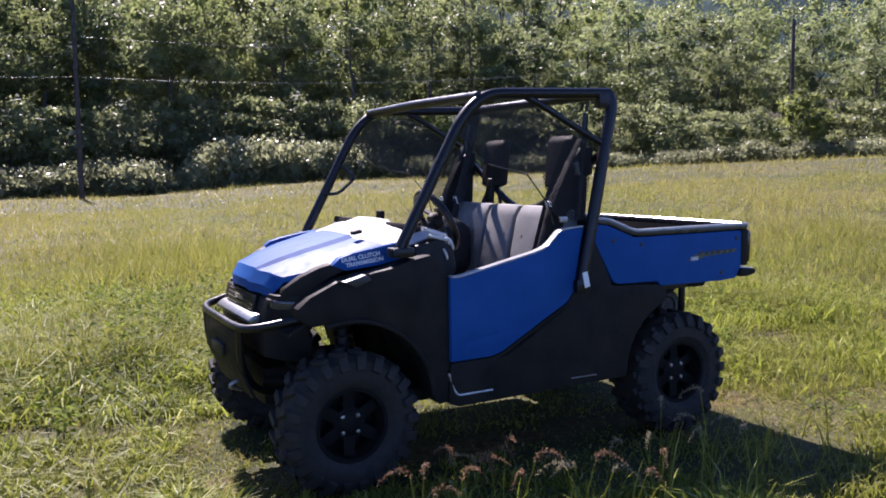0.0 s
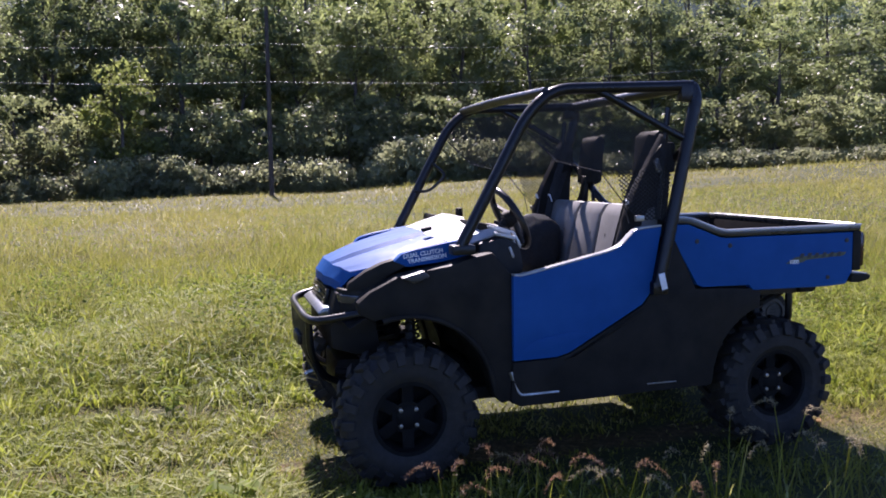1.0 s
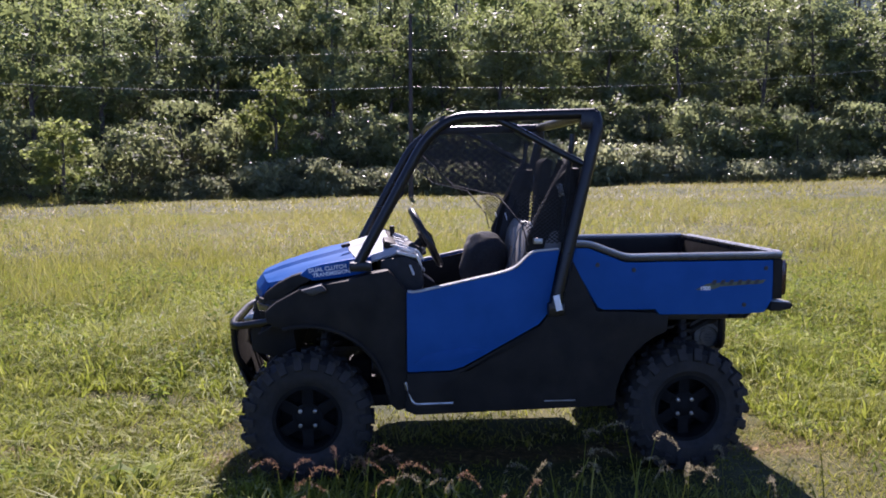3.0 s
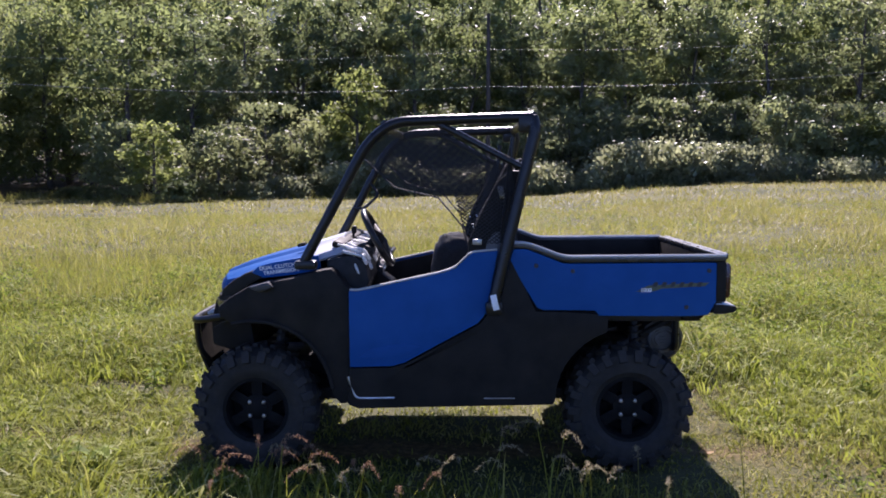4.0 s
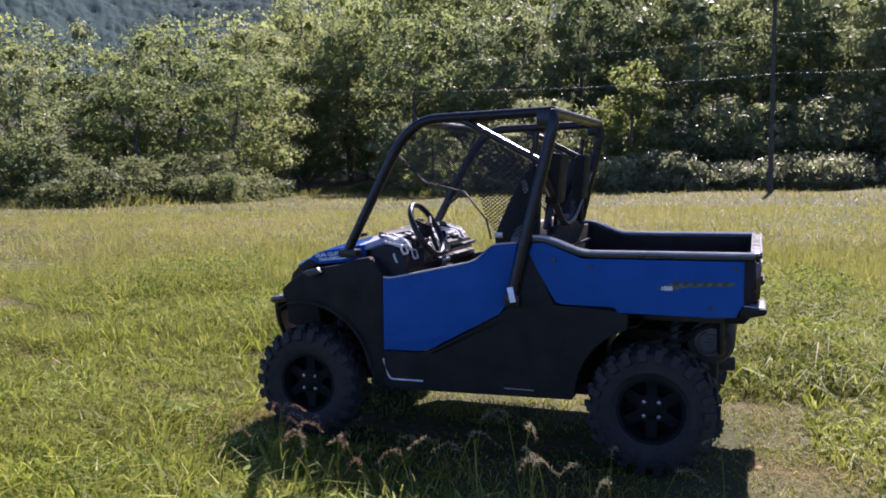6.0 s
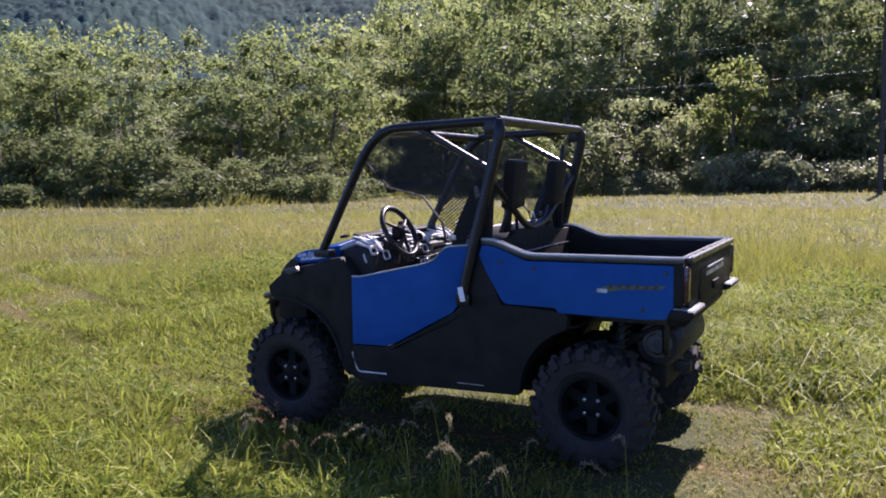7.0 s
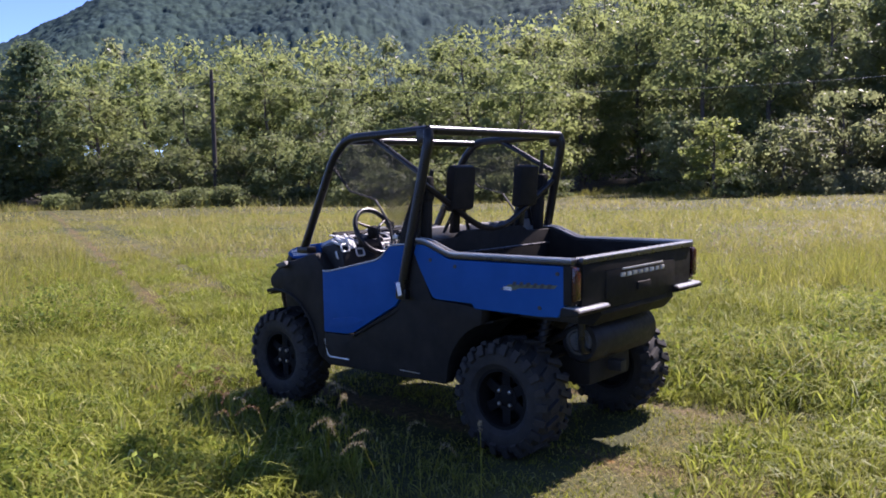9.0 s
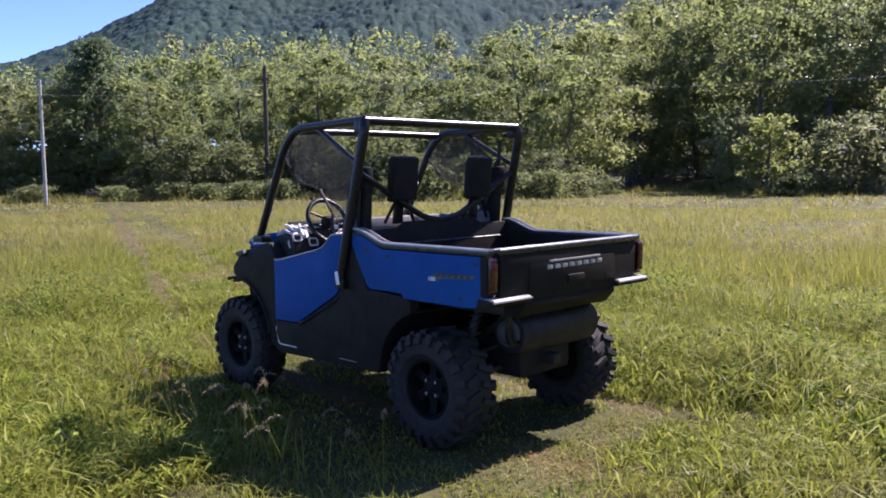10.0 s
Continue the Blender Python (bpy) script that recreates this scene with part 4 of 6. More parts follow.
def build_bed():
    for s in (1, -1):
        blue = [(-0.275, 1.20), (-0.30, 1.252), (-0.37, 1.252), (-0.575, 1.172), (-1.405, 1.175), (-1.425, 1.15), (-1.405, 0.96), (-1.36, 0.885), (-1.24, 0.878), (-0.765, 0.882), (-0.745, 0.912), (-0.46, 0.915), (-0.425, 0.93), (-0.33, 1.09)]
        side = part("bed_side", slab(blue, s * 0.705, s * 0.752, 0.010), BLUE, car, "blue moulded cargo bed side")
        inner = [(-0.31, 0.92), (-0.30, 1.27), (-0.37, 1.27), (-0.575, 1.19), (-1.43, 1.193), (-1.43, 0.92)]
        part("bed_inner_side", slab(inner, s * 0.672, s * 0.704, 0.006), BLACK, car)
        rail = [(-0.285, s * 0.718, 1.272), (-0.37, s * 0.718, 1.272), (-0.575, s * 0.718, 1.194), (-1.45, s * 0.718, 1.197)]
        top = [(p.x, p.z) for p in rounded(rail, 0.05)]
        out = [(x, z + 0.014) for x, z in top] + [(x, z - 0.016) for x, z in reversed(top)]
        bed_rail = part("bed_rail", slab(out, s * 0.690, s * 0.757, 0.008), RAIL, car, "black worn top rail of the bed")
        # sun glints along the rail, drawn as thin pale tubes
        part("rail_edge", tube([Vector((x, s * 0.752, z + 0.015)) for x, z in top], 0.008, 8), GLOSS, bed_rail, "pale edge with the sun's glint in its colour")
        part("rail_edge", tube([Vector((x, s * 0.695, z + 0.014)) for x, z in top], 0.006, 8), GLOSS, bed_rail, "pale edge with the sun's glint in its colour")
        for x, z in ((-0.62, 1.13), (-1.36, 1.13), (-1.24, 0.93), (-0.42, 1.16)):
            part("bolt", lathe([(s * 0.751, 0.0), (s * 0.751, 0.013), (s * 0.757, 0.011), (s * 0.758, 0.0)], 10, at=(x, 0, z)), INK, side)
        # decal: a slanted two-tone stripe and the number
        out = [(-0.965, 1.016), (-1.03, 1.050), (-1.36, 1.066), (-1.34, 1.046), (-1.10, 1.033), (-1.07, 1.02)]
        part("decal_stripe", slab(out, s * 0.752, s * 0.7545, 0), OLIVE, side, "olive and black slanted stripe print")
        for k in range(6):
            x = -1.05 - 0.048 * k
            part("decal_bar", slab([(x, 1.042), (x - 0.012, 1.068), (x - 0.034, 1.069), (x - 0.024, 1.043)], s * 0.7545, s * 0.7562, 0), INK, side)
        m = Matrix(((-1, 0, 0, -1.018), (0, 0, 1, s * 0.7565), (0, 1, 0, 1.024), (0, 0, 0, 1))) if s > 0 else Matrix(((1, 0, 0, -1.018), (0, 0, -1, s * 0.7565), (0, 1, 0, 1.024), (0, 0, 0, 1)))
        words("decal_number", "1000", 0.030, m, WHITE, side, "small white number")
        # tail lamp and lower corner step
        part("tail_light", slab([(-1.452, 1.17), (-1.470, 1.17), (-1.480, 1.15), (-1.476, 0.985), (-1.452, 0.975)], s * 0.698, s * 0.752, 0.006), RED, car, "tall dark red tail light lens")
        part("bed_corner", slab([(-1.40, 1.18), (-1.452, 1.18), (-1.452, 0.96), (-1.40, 0.96)], s * 0.66, s * 0.758, 0.006), BLACK, car)
        part("corner_bumper", slab([(-1.38, 0.895), (-1.39, 0.946), (-1.500, 0.938), (-1.515, 0.926), (-1.50, 0.905), (-1.44, 0.892)], s * 0.43, s * 0.770, 0.012), BLACK, car, "black moulded rear corner step")
        # pale sliver for the sun on the black step
        part("step_cap", slab([(-1.40, 0.944), (-1.40, 0.949), (-1.498, 0.943), (-1.508, 0.932), (-1.50, 0.934)], s * 0.445, s * 0.755, 0.002), GLOSS, car, "step top with the sun's glint in its pale colour")
    part("bed_floor", box((-0.87, 0, 0.905), (1.14, 1.41, 0.03), 0.006), BLACK, car, "black ribbed cargo bed floor")
    for k in range(9):
        part("bed_floor_rib", box((-0.87, -0.56 + 0.14 * k, 0.925), (1.08, 0.05, 0.012), 0.004), BLACK, car)
    # headboard behind the seats, higher in the middle
    bm = bmesh.new()
    out = [(-0.70, 0.90), (-0.70, 1.27), (-0.40, 1.275), (-0.33, 1.315), (0.33, 1.315), (0.40, 1.275), (0.70, 1.27), (0.70, 0.90)]
    a = [bm.verts.new((-0.345, y, z)) for y, z in out]
    b = [bm.verts.new((-0.305, y, z)) for y, z in out]
    bm.faces.new(a), bm.faces.new(b[::-1])
    for i in range(len(a)):
        bm.faces.new((a[i], b[i], b[(i + 1) % len(a)], a[(i + 1) % len(a)]))
    bmesh.ops.recalc_face_normals(bm, faces=bm.faces[:])
    part("bed_headboard", bevelled(bm, 0.012), BLACK, car)
    part("bed_crossbar", pipe([(-0.36, -0.66, 1.17), (-0.36, 0.66, 1.17)], 0.008, 0.02, 8), RAIL, car, "worn metal edge across the bed front")
    # tailgate
    bm = slab([(-1.425, 0.90), (-1.43, 1.185), (-1.468, 1.190), (-1.475, 1.10), (-1.462, 0.90)], -0.668, 0.668, 0.008)
    gate = part("tailgate", bm, BLACK, car, "black plastic tailgate with moulded lettering panel")
    part("gate_rail", box((-1.455, 0, 1.198), (0.06, 1.376, 0.032), 0.011), RAIL, gate)
    # thin pale tubes and bars carry the sun's glints on the tailgate
    part("gate_edge", tube([Vector((-1.478, -0.68, 1.211)), Vector((-1.478, 0.68, 1.211))], 0.008, 8), GLOSS, gate, "pale edge with the sun's glint in its colour")
    part("gate_edge", tube([Vector((-1.432, -0.68, 1.212)), Vector((-1.432, 0.68, 1.212))], 0.005, 8), GLOSS, gate, "pale edge with the sun's glint in its colour")
    part("gate_panel", box((-1.473, 0, 1.04), (0.012, 0.86, 0.17), 0.005), BLACK, gate)
    for k in range(8):
        part("letter_bar", box((-1.482, -0.245 + 0.07 * k, 1.085), (0.010, 0.050, 0.026), 0.003), GLOSS, gate)
    part("gate_line", box((-1.482, 0, 1.118), (0.014, 0.50, 0.012), 0.004), GLOSS, gate)
    part("gate_latch", box((-1.485, 0, 1.00), (0.02, 0.16, 0.05), 0.008), BLACK, gate)
    part("lower_valance", slab([(-1.30, 0.80), (-1.40, 0.80), (-1.46, 0.87), (-1.455, 0.90), (-1.30, 0.90)], -0.45, 0.45, 0.008), BLACK, car)
    # silencer lying across under the bed
    bm = lathe([(-0.45, 0.0), (-0.45, 0.12), (-0.42, 0.138), (0.27, 0.138), (0.30, 0.12), (0.30, 0.0)], 28, at=(-1.215, 0, 0.665))
    muf = part("silencer", bm, DARKSTEEL, car, "dark drum-shaped exhaust silencer across the back")
    cap = part("silencer_cap", lathe([(0.298, 0.0), (0.298, 0.085), (0.322, 0.082), (0.326, 0.066), (0.312, 0.060), (0.312, 0.0)], 32, at=(-1.217, 0, 0.668)), CAPRING, muf, "dull grey ringed end cap")
    part("cap_disc", lathe([(0.311, 0.0), (0.311, 0.046), (0.320, 0.043), (0.321, 0.0)], 24, at=(-1.217, 0, 0.668)), CAPRING, cap, "dull grey round plate")
    for k in range(3):
        part("cap_slot", box((-1.217, 0.3215, 0.650 + 0.018 * k), (0.05 if k == 1 else 0.036, 0.004, 0.007), 0.001), INK, cap)
    part("tail_pipe", pipe([(-1.20, 0.05, 0.62), (-1.26, 0.18, 0.60), (-1.33, 0.20, 0.60)], 0.025, 0.05, 10), DARKSTEEL, muf)
    part("trailer_hitch", box((-1.24, 0, 0.48), (0.22, 0.07, 0.07), 0.01), DARKSTEEL, car)
    part("bed_hinge_frame", pipe([(-1.28, 0.38, 0.86), (-1.28, 0.38, 0.62), (-1.28, -0.38, 0.62), (-1.28, -0.38, 0.86)], 0.022, 0.05, 8), TUBE, car)


def net_strands(poly, y, gap, r):
    """Crossing strands, cut to a convex outline in x, z."""
    bm = bmesh.new()
    P = [Vector((x, z)) for x, z in poly]
    c = sum(P, Vector((0, 0))) / len(P)
    for ang in (38, -38):
        d = Vector((math.cos(radians(ang)), math.sin(radians(ang))))
        nrm = Vector((-d.y, d.x))
        for k in range(-40, 41):
            o = c + nrm * (k * gap)
            lo, hi, ok = -9.0, 9.0, True
            for i in range(len(P)):
                a, b = P[i], P[(i + 1) % len(P)]
                e = b - a
                inn = Vector((-e.y, e.x))
                if inn.dot(c - a) < 0:
                    inn = -inn
                num, den = inn.dot(a - o), inn.dot(d)
                if abs(den) < 1e-9:
                    ok &= num <= 0
                elif den > 0:
                    lo = max(lo, num / den)
                else:
                    hi = min(hi, num / den)
            if ok and hi - lo > 0.01:
                p, q = o + d * lo, o + d * hi
                tube([Vector((p.x, y, p.y)), Vector((q.x, y + 0.004, q.y))], r, 4, bm)
    return bm


def build_cage():
    R = 0.029
    for s in (1, -1):
        pts = [(0.86, s * 0.70, 1.17), (0.50, s * 0.705, 1.83), (0.36, s * 0.70, 1.945), (-0.40, s * 0.725, 1.965)]
        part("cage_front_tube", pipe(pts, R, 0.10, 12), TUBE, car, "black roll cage tube")
        pts = [(-0.40, s * 0.725, 1.965), (-0.415, s * 0.74, 1.90), (-0.265, s * 0.765, 1.28), (-0.185, s * 0.772, 0.94)]
        post = part("cage_rear_post", pipe(pts, R + 0.004, 0.05, 12), TUBE, car, "black roll cage post")
        part("warning_label", box((-0.193, s * 0.806, 0.967), (0.034, 0.003, 0.085), 0.001, (0, 13, 0)), WHITE, post, "small white warning label")
        part("post_foot", box((-0.19, s * 0.768, 0.93), (0.09, 0.05, 0.07), 0.015), TUBE, post)
        part("cage_gusset", box((-0.375, s * 0.73, 1.93), (0.11, 0.05, 0.10), 0.02), TUBE, post)
        part("cage_brace", pipe([(0.13, s * 0.705, 1.94), (0.04, s * 0.71, 1.90), (-0.20, s * 0.725, 1.77), (-0.365, s * 0.745, 1.685)], 0.019, 0.06, 10), TUBE, car, "black cage side brace")
        part("rear_brace", pipe([(-0.345, s * 0.735, 1.64), (-0.34, s * 0.17, 1.335), (-0.33, 0.0, 1.31)], 0.021, 0.12, 10), TUBE, car, "black diagonal rear brace")
        part("inner_post", pipe([(-0.30, s * 0.66, 1.86), (-0.24, s * 0.66, 1.28)], 0.016, 0.05, 8), TUBE, car)
        net = [(0.11, 1.545), (-0.30, 1.54), (-0.25, 1.275), (-0.045, 1.285), (-0.02, 1.375)]
        netting = part("side_net", net_strands(net, s * 0.705, 0.0165, 0.0026), WEB, car, "black open-weave side net")
        panel = [(0.53, 1.76), (0.39, 1.885), (0.10, 1.905), (-0.29, 1.68), (-0.31, 1.545), (0.11, 1.535), (0.35, 1.59)]
        part("net_panel", net_strands(panel, s * 0.702, 0.0098, 0.0020), WEB, netting, "tightly woven black upper net")
        part("net_strap", tube([Vector((0.53, s * 0.70, 1.76)), Vector((0.35, s * 0.70, 1.588)), Vector((0.11, s * 0.70, 1.532)), Vector((-0.02, s * 0.70, 1.375)), Vector((-0.05, s * 0.71, 1.265))], 0.010, 6, flat=0.35), WEB, netting)
        part("net_buckle", box((-0.10, s * 0.725, 1.29), (0.05, 0.02, 0.03), 0.005), STEEL, netting)
        # shoulder belt
        part("seat_belt", tube([Vector((-0.31, s * 0.62, 1.62)), Vector((-0.17, s * 0.56, 1.30)), Vector((-0.08, s * 0.50, 1.0)), Vector((0.0, s * 0.58, 0.78))], 0.024, 6, flat=0.12), WEB, car, "black shoulder belt")
        part("belt_reel", box((-0.31, s * 0.64, 1.60), (0.06, 0.07, 0.16), 0.02), BLACK, car)
    part("cage_front_bar", pipe([(0.40, -0.70, 1.93), (0.42, 0.0, 1.935), (0.40, 0.70, 1.93)], R * 0.9, 0.1, 12), TUBE, car, "black roof cross tube")
    part("cage_rear_bar", pipe([(-0.40, -0.73, 1.965), (-0.40, 0.73, 1.965)], R, 0.1, 12), TUBE, car, "black roof cross tube")


def build_cab():
    # bench: cushions and backs
    for y, w in ((0.42, 0.50), (0.0, 0.32), (-0.42, 0.50)):
        part("seat_cushion", box((0.08, y, 0.80), (0.50, w - 0.01, 0.13), 0.04, (0, 4, 0)), SEAT, car, "grey vinyl seat cushion")
        bm = slab([(-0.12, 0.80), (-0.05, 0.82), (-0.15, 1.28), (-0.19, 1.348), (-0.245, 1.348), (-0.25, 1.25)], y - w / 2 + 0.008, y + w / 2 - 0.008, 0.028)
        back = part("seat_back", bm, SEAT, car, "grey vinyl seat back")
        part("seam", tube([Vector((-0.13, y - w * 0.28, 1.18)), Vector((-0.09, y - w * 0.32, 0.90))], 0.004, 5), WEB, back)
        part("seam", tube([Vector((-0.13, y + w * 0.28, 1.18)), Vector((-0.09, y + w * 0.32, 0.90))], 0.004, 5), WEB, back)
    part("seat_base", box((0.06, 0, 0.63), (0.56, 1.24, 0.22), 0.02), BLACK, car)
    for y in (0.365, -0.365):
        bm = slab([(-0.325, 1.445), (-0.300, 1.46), (-0.325, 1.72), (-0.355, 1.752), (-0.40, 1.735), (-0.375, 1.46)], y - 0.108, y + 0.108, 0.034)
        head = part("headrest", bm, BLACK, car, "black padded headrest")
        part("headrest_stem", slab([(-0.33, 1.52), (-0.30, 1.50), (-0.27, 1.30), (-0.31, 1.30)], y - 0.035, y + 0.035, 0.01), TUBE, head)
        for d in (-0.13, 0.13):
            part("headrest_strut", pipe([(-0.34, y + d * 0.2, 1.50), (-0.31, y + d, 1.31)], 0.012, 0.02, 6), TUBE, head)
    for s in (1, -1):
        # shoulder guard between seat and post, and belt guides
        guard = slab([(-0.30, 1.10), (-0.06, 1.12), (-0.05, 1.28), (-0.11, 1.42), (-0.20, 1.60), (-0.28, 1.68), (-0.33, 1.66)], s * 0.60, s * 0.655, 0.02)
        part("shoulder_guard", guard, BLACK, car, "black padded shoulder guard")
        part("belt_guide", box((-0.235, s * 0.665, 1.56), (0.03, 0.02, 0.07), 0.006, (0, 14, 0)), STEEL, car)
        part("belt_tongue", box((-0.16, s * 0.60, 1.37), (0.018, 0.05, 0.035), 0.005), STEEL, car)
        for k in range(2):
            a = 0.62 - 0.10 * k
            strap = tube([Vector((-0.27, s * (a + 0.03), 1.72)), Vector((-0.10 - 0.05 * k, s * a, 1.40)), Vector((-0.03 - 0.05 * k, s * (a - 0.02), 1.12)), Vector((0.0, s * (a - 0.05), 0.86))], 0.022, 6, flat=0.12)
            belt = part("harness_strap", strap, WEB, car, "black harness strap")
            # white piece added where the strap glints
            part("strap_glint", box((-0.085 - 0.05 * k, s * (a + 0.006), 1.36), (0.006, 0.03, 0.05), 0.001, (0, 16, 0)), WHITE, belt, "small white piece for a glint on the strap")
    # dashboard
    out = [(0.74, 1.19), (0.60, 1.215), (0.52, 1.17), (0.50, 1.06), (0.55, 0.95), (0.66, 0.90), (0.74, 0.95)]
    dash = part("dashboard", slab(out, -0.64, 0.64, 0.02), DASH, car, "black moulded dashboard")
    part("gauge_pod", slab([(0.62, 1.20), (0.52, 1.17), (0.50, 1.235), (0.56, 1.265), (0.64, 1.24)], 0.24, 0.46, 0.012), DASH, dash)
    part("gauge_face", box((0.503, 0.35, 1.205), (0.006, 0.16, 0.055), 0.002, (0, -16, 0)), INK, dash)
    for y, w, x in ((-0.44, 0.26, 0.60), (-0.12, 0.22, 0.605), (0.56, 0.13, 0.60)):
        loop = [(x - 0.06, y - w / 2, 1.205), (x - 0.06, y + w / 2, 1.205), (x + 0.05, y + w / 2, 1.232), (x + 0.05, y - w / 2, 1.232)]
        part("dash_pocket_rim", pipe(loop, 0.009, 0.025, 8, closed=True), DASH_GLARE, dash, "pocket rim with sun glare in its pale colour")
        part("dash_pocket", box((x, y, 1.208), (0.10, w - 0.03, 0.012), 0.004, (0, -14, 0)), INK, dash)
    for k in range(5):
        y = 0.50 - 0.09 * k
        part("dash_rib", pipe([(0.70, y, 1.262), (0.60, y - 0.02, 1.250), (0.535, y - 0.03, 1.205)], 0.007, 0.03, 8), DASH_GLARE, dash, "glossy rib with sun glare in its pale colour")
    for y, x, z in ((0.60, 0.52, 1.16), (0.47, 0.505, 1.12), (0.20, 0.50, 1.14), (0.61, 0.56, 1.11), (-0.05, 0.50, 1.12)):
        part("air_vent", pipe([(x, y - 0.035, z), (x, y + 0.035, z), (x + 0.02, y + 0.035, z + 0.05), (x + 0.02, y - 0.035, z + 0.05)], 0.007, 0.015, 8, closed=True), DASH_GLARE, dash, "air vent rim with sun glare in its pale colour")
    part("dash_top_frame", pipe([(0.66, -0.58, 1.262), (0.66, 0.58, 1.262), (0.56, 0.61, 1.225), (0.54, 0.20, 1.215), (0.56, -0.58, 1.225)], 0.010, 0.05, 8, closed=True), DASH_GLARE, dash, "raised frame on the dash top, sun glare in its pale colour")
    # ribs added to carry the sun glare across the dash top
    for k, (y0, y1, x0, x1, wid) in enumerate([(0.60, 0.52, 0.68, 0.545, 0.022), (0.50, 0.56, 0.64, 0.53, 0.016), (0.46, 0.40, 0.69, 0.55, 0.026), (0.30, 0.24, 0.69, 0.56, 0.024), (0.20, 0.26, 0.66, 0.53, 0.016), (0.10, 0.03, 0.69, 0.545, 0.026),
                                               (-0.06, -0.12, 0.68, 0.55, 0.018), (-0.20, -0.14, 0.69, 0.56, 0.024), (-0.32, -0.40, 0.69, 0.55, 0.022), (-0.50, -0.46, 0.68, 0.54, 0.022)]):
        za, zb = 1.274, 1.236
        facet = bmesh.new()
        corners = [(x0, y0 - wid / 2, za), (x0, y0 + wid / 2, za), (x1, y1 + wid * 0.7, zb), (x1, y1 - wid * 0.7, zb), (x1 - 0.035, y1 - wid * 0.5, zb - 0.055), (x1 - 0.035, y1 + wid * 0.5, zb - 0.055)]
        top_ring = [facet.verts.new(c) for c in corners]
        facet.faces.new((top_ring[0], top_ring[1], top_ring[2], top_ring[3]))
        facet.faces.new((top_ring[3], top_ring[2], top_ring[5], top_ring[4]))
        bmesh.ops.recalc_face_normals(facet, faces=facet.faces[:])
        bmesh.ops.solidify(facet, geom=facet.faces[:], thickness=0.010)
        part("dash_glare_rib", facet, DASH_GLARE, dash, "pale rib added to carry the sun glare")
    part("dash_cap", slab([(0.70, 1.25), (0.58, 1.232), (0.545, 1.20), (0.60, 1.19), (0.70, 1.21)], -0.62, -0.60, 0.006), GLOSS, dash)
    part("console", slab([(0.55, 1.10), (0.40, 1.00), (0.36, 0.85), (0.55, 0.85)], -0.06, 0.14, 0.02), BLACK, dash)
    for y in (0.0, 0.05, 0.10):
        part("dash_switch", box((0.475, y - 0.02, 1.065), (0.02, 0.03, 0.035), 0.005, (0, -30, 0)), GLOSS, dash)
    part("dash_tray", slab([(0.52, 1.10), (0.47, 1.09), (0.47, 1.05), (0.52, 1.03)], -0.58, 0.12, 0.01), DASH, dash)
    part("grab_bar", pipe([(0.53, -0.20, 1.13), (0.44, -0.20, 1.15), (0.44, -0.52, 1.15), (0.53, -0.52, 1.13)], 0.014, 0.05, 8), TUBE, dash)
    part("switch_panel", box((0.498, 0.10, 1.12), (0.012, 0.12, 0.08), 0.004, (0, -8, 0)), DARKSTEEL, dash)
    part("shift_lever", pipe([(0.53, 0.12, 1.10), (0.46, 0.12, 1.22)], 0.010, 0.02, 8), STEEL, dash)
    part("shift_knob", lathe([(0, 0.0), (0.005, 0.02), (0.03, 0.026), (0.055, 0.016), (0.06, 0.0)], 14, axis="z", at=(0.46, 0.12, 1.21)), BLACK, dash)
    part("phone_mount", pipe([(0.66, 0.02, 1.20), (0.66, 0.02, 1.29)], 0.008, 0.02, 6), TUBE, dash)
    part("mount_head", box((0.655, 0.02, 1.315), (0.03, 0.07, 0.05), 0.012), BLACK, dash)
    # steering wheel and column
    C, tilt = (0.475, 0.36, 1.29), pose(0.475, 0.36, 1.29, 0, -62, 0)
    ring = [tilt @ Vector((0.172 * math.cos(2 * math.pi * k / 40), 0.172 * math.sin(2 * math.pi * k / 40), 0)) for k in range(40)]
    sw = part("steering_wheel", tube(ring, 0.0185, 12, closed=True), TUBE, car, "black three-spoke steering wheel")
    for a in (0, 120, 240):
        e = tilt @ Vector((0.165 * math.cos(radians(a + 180)), 0.165 * math.sin(radians(a + 180)), 0))
        part("spoke", tube([tilt @ Vector((0, 0, 0.02)), e], [0.018, 0.012], 8, flat=0.6), DARKSTEEL, sw)
    hub = lathe([(-0.03, 0.0), (-0.03, 0.04), (0.0, 0.05), (0.02, 0.045), (0.025, 0.0)], 20, axis="z")
    bmesh.ops.transform(hub, matrix=tilt @ pose(0, 0, -0.01, 180), verts=hub.verts)
    part("wheel_hub", hub, BLACK, sw)
    part("steering_column", pipe([(0.49, 0.36, 1.28), (0.66, 0.36, 1.10)], 0.026, 0.02, 10), BLACK, car)
    part("pedal", box((0.58, 0.30, 0.62), (0.03, 0.07, 0.09), 0.008), DARKSTEEL, car)
    part("pedal", box((0.58, 0.44, 0.62), (0.03, 0.07, 0.09), 0.008), DARKSTEEL, car)
    # wing mirror stalk by the far pillar and interior mirror-like grab loop
    part("grab_loop", pipe([(0.62, -0.68, 1.60), (0.55, -0.60, 1.52), (0.66, -0.62, 1.42), (0.74, -0.68, 1.42)], 0.010, 0.04, 8), TUBE, car)


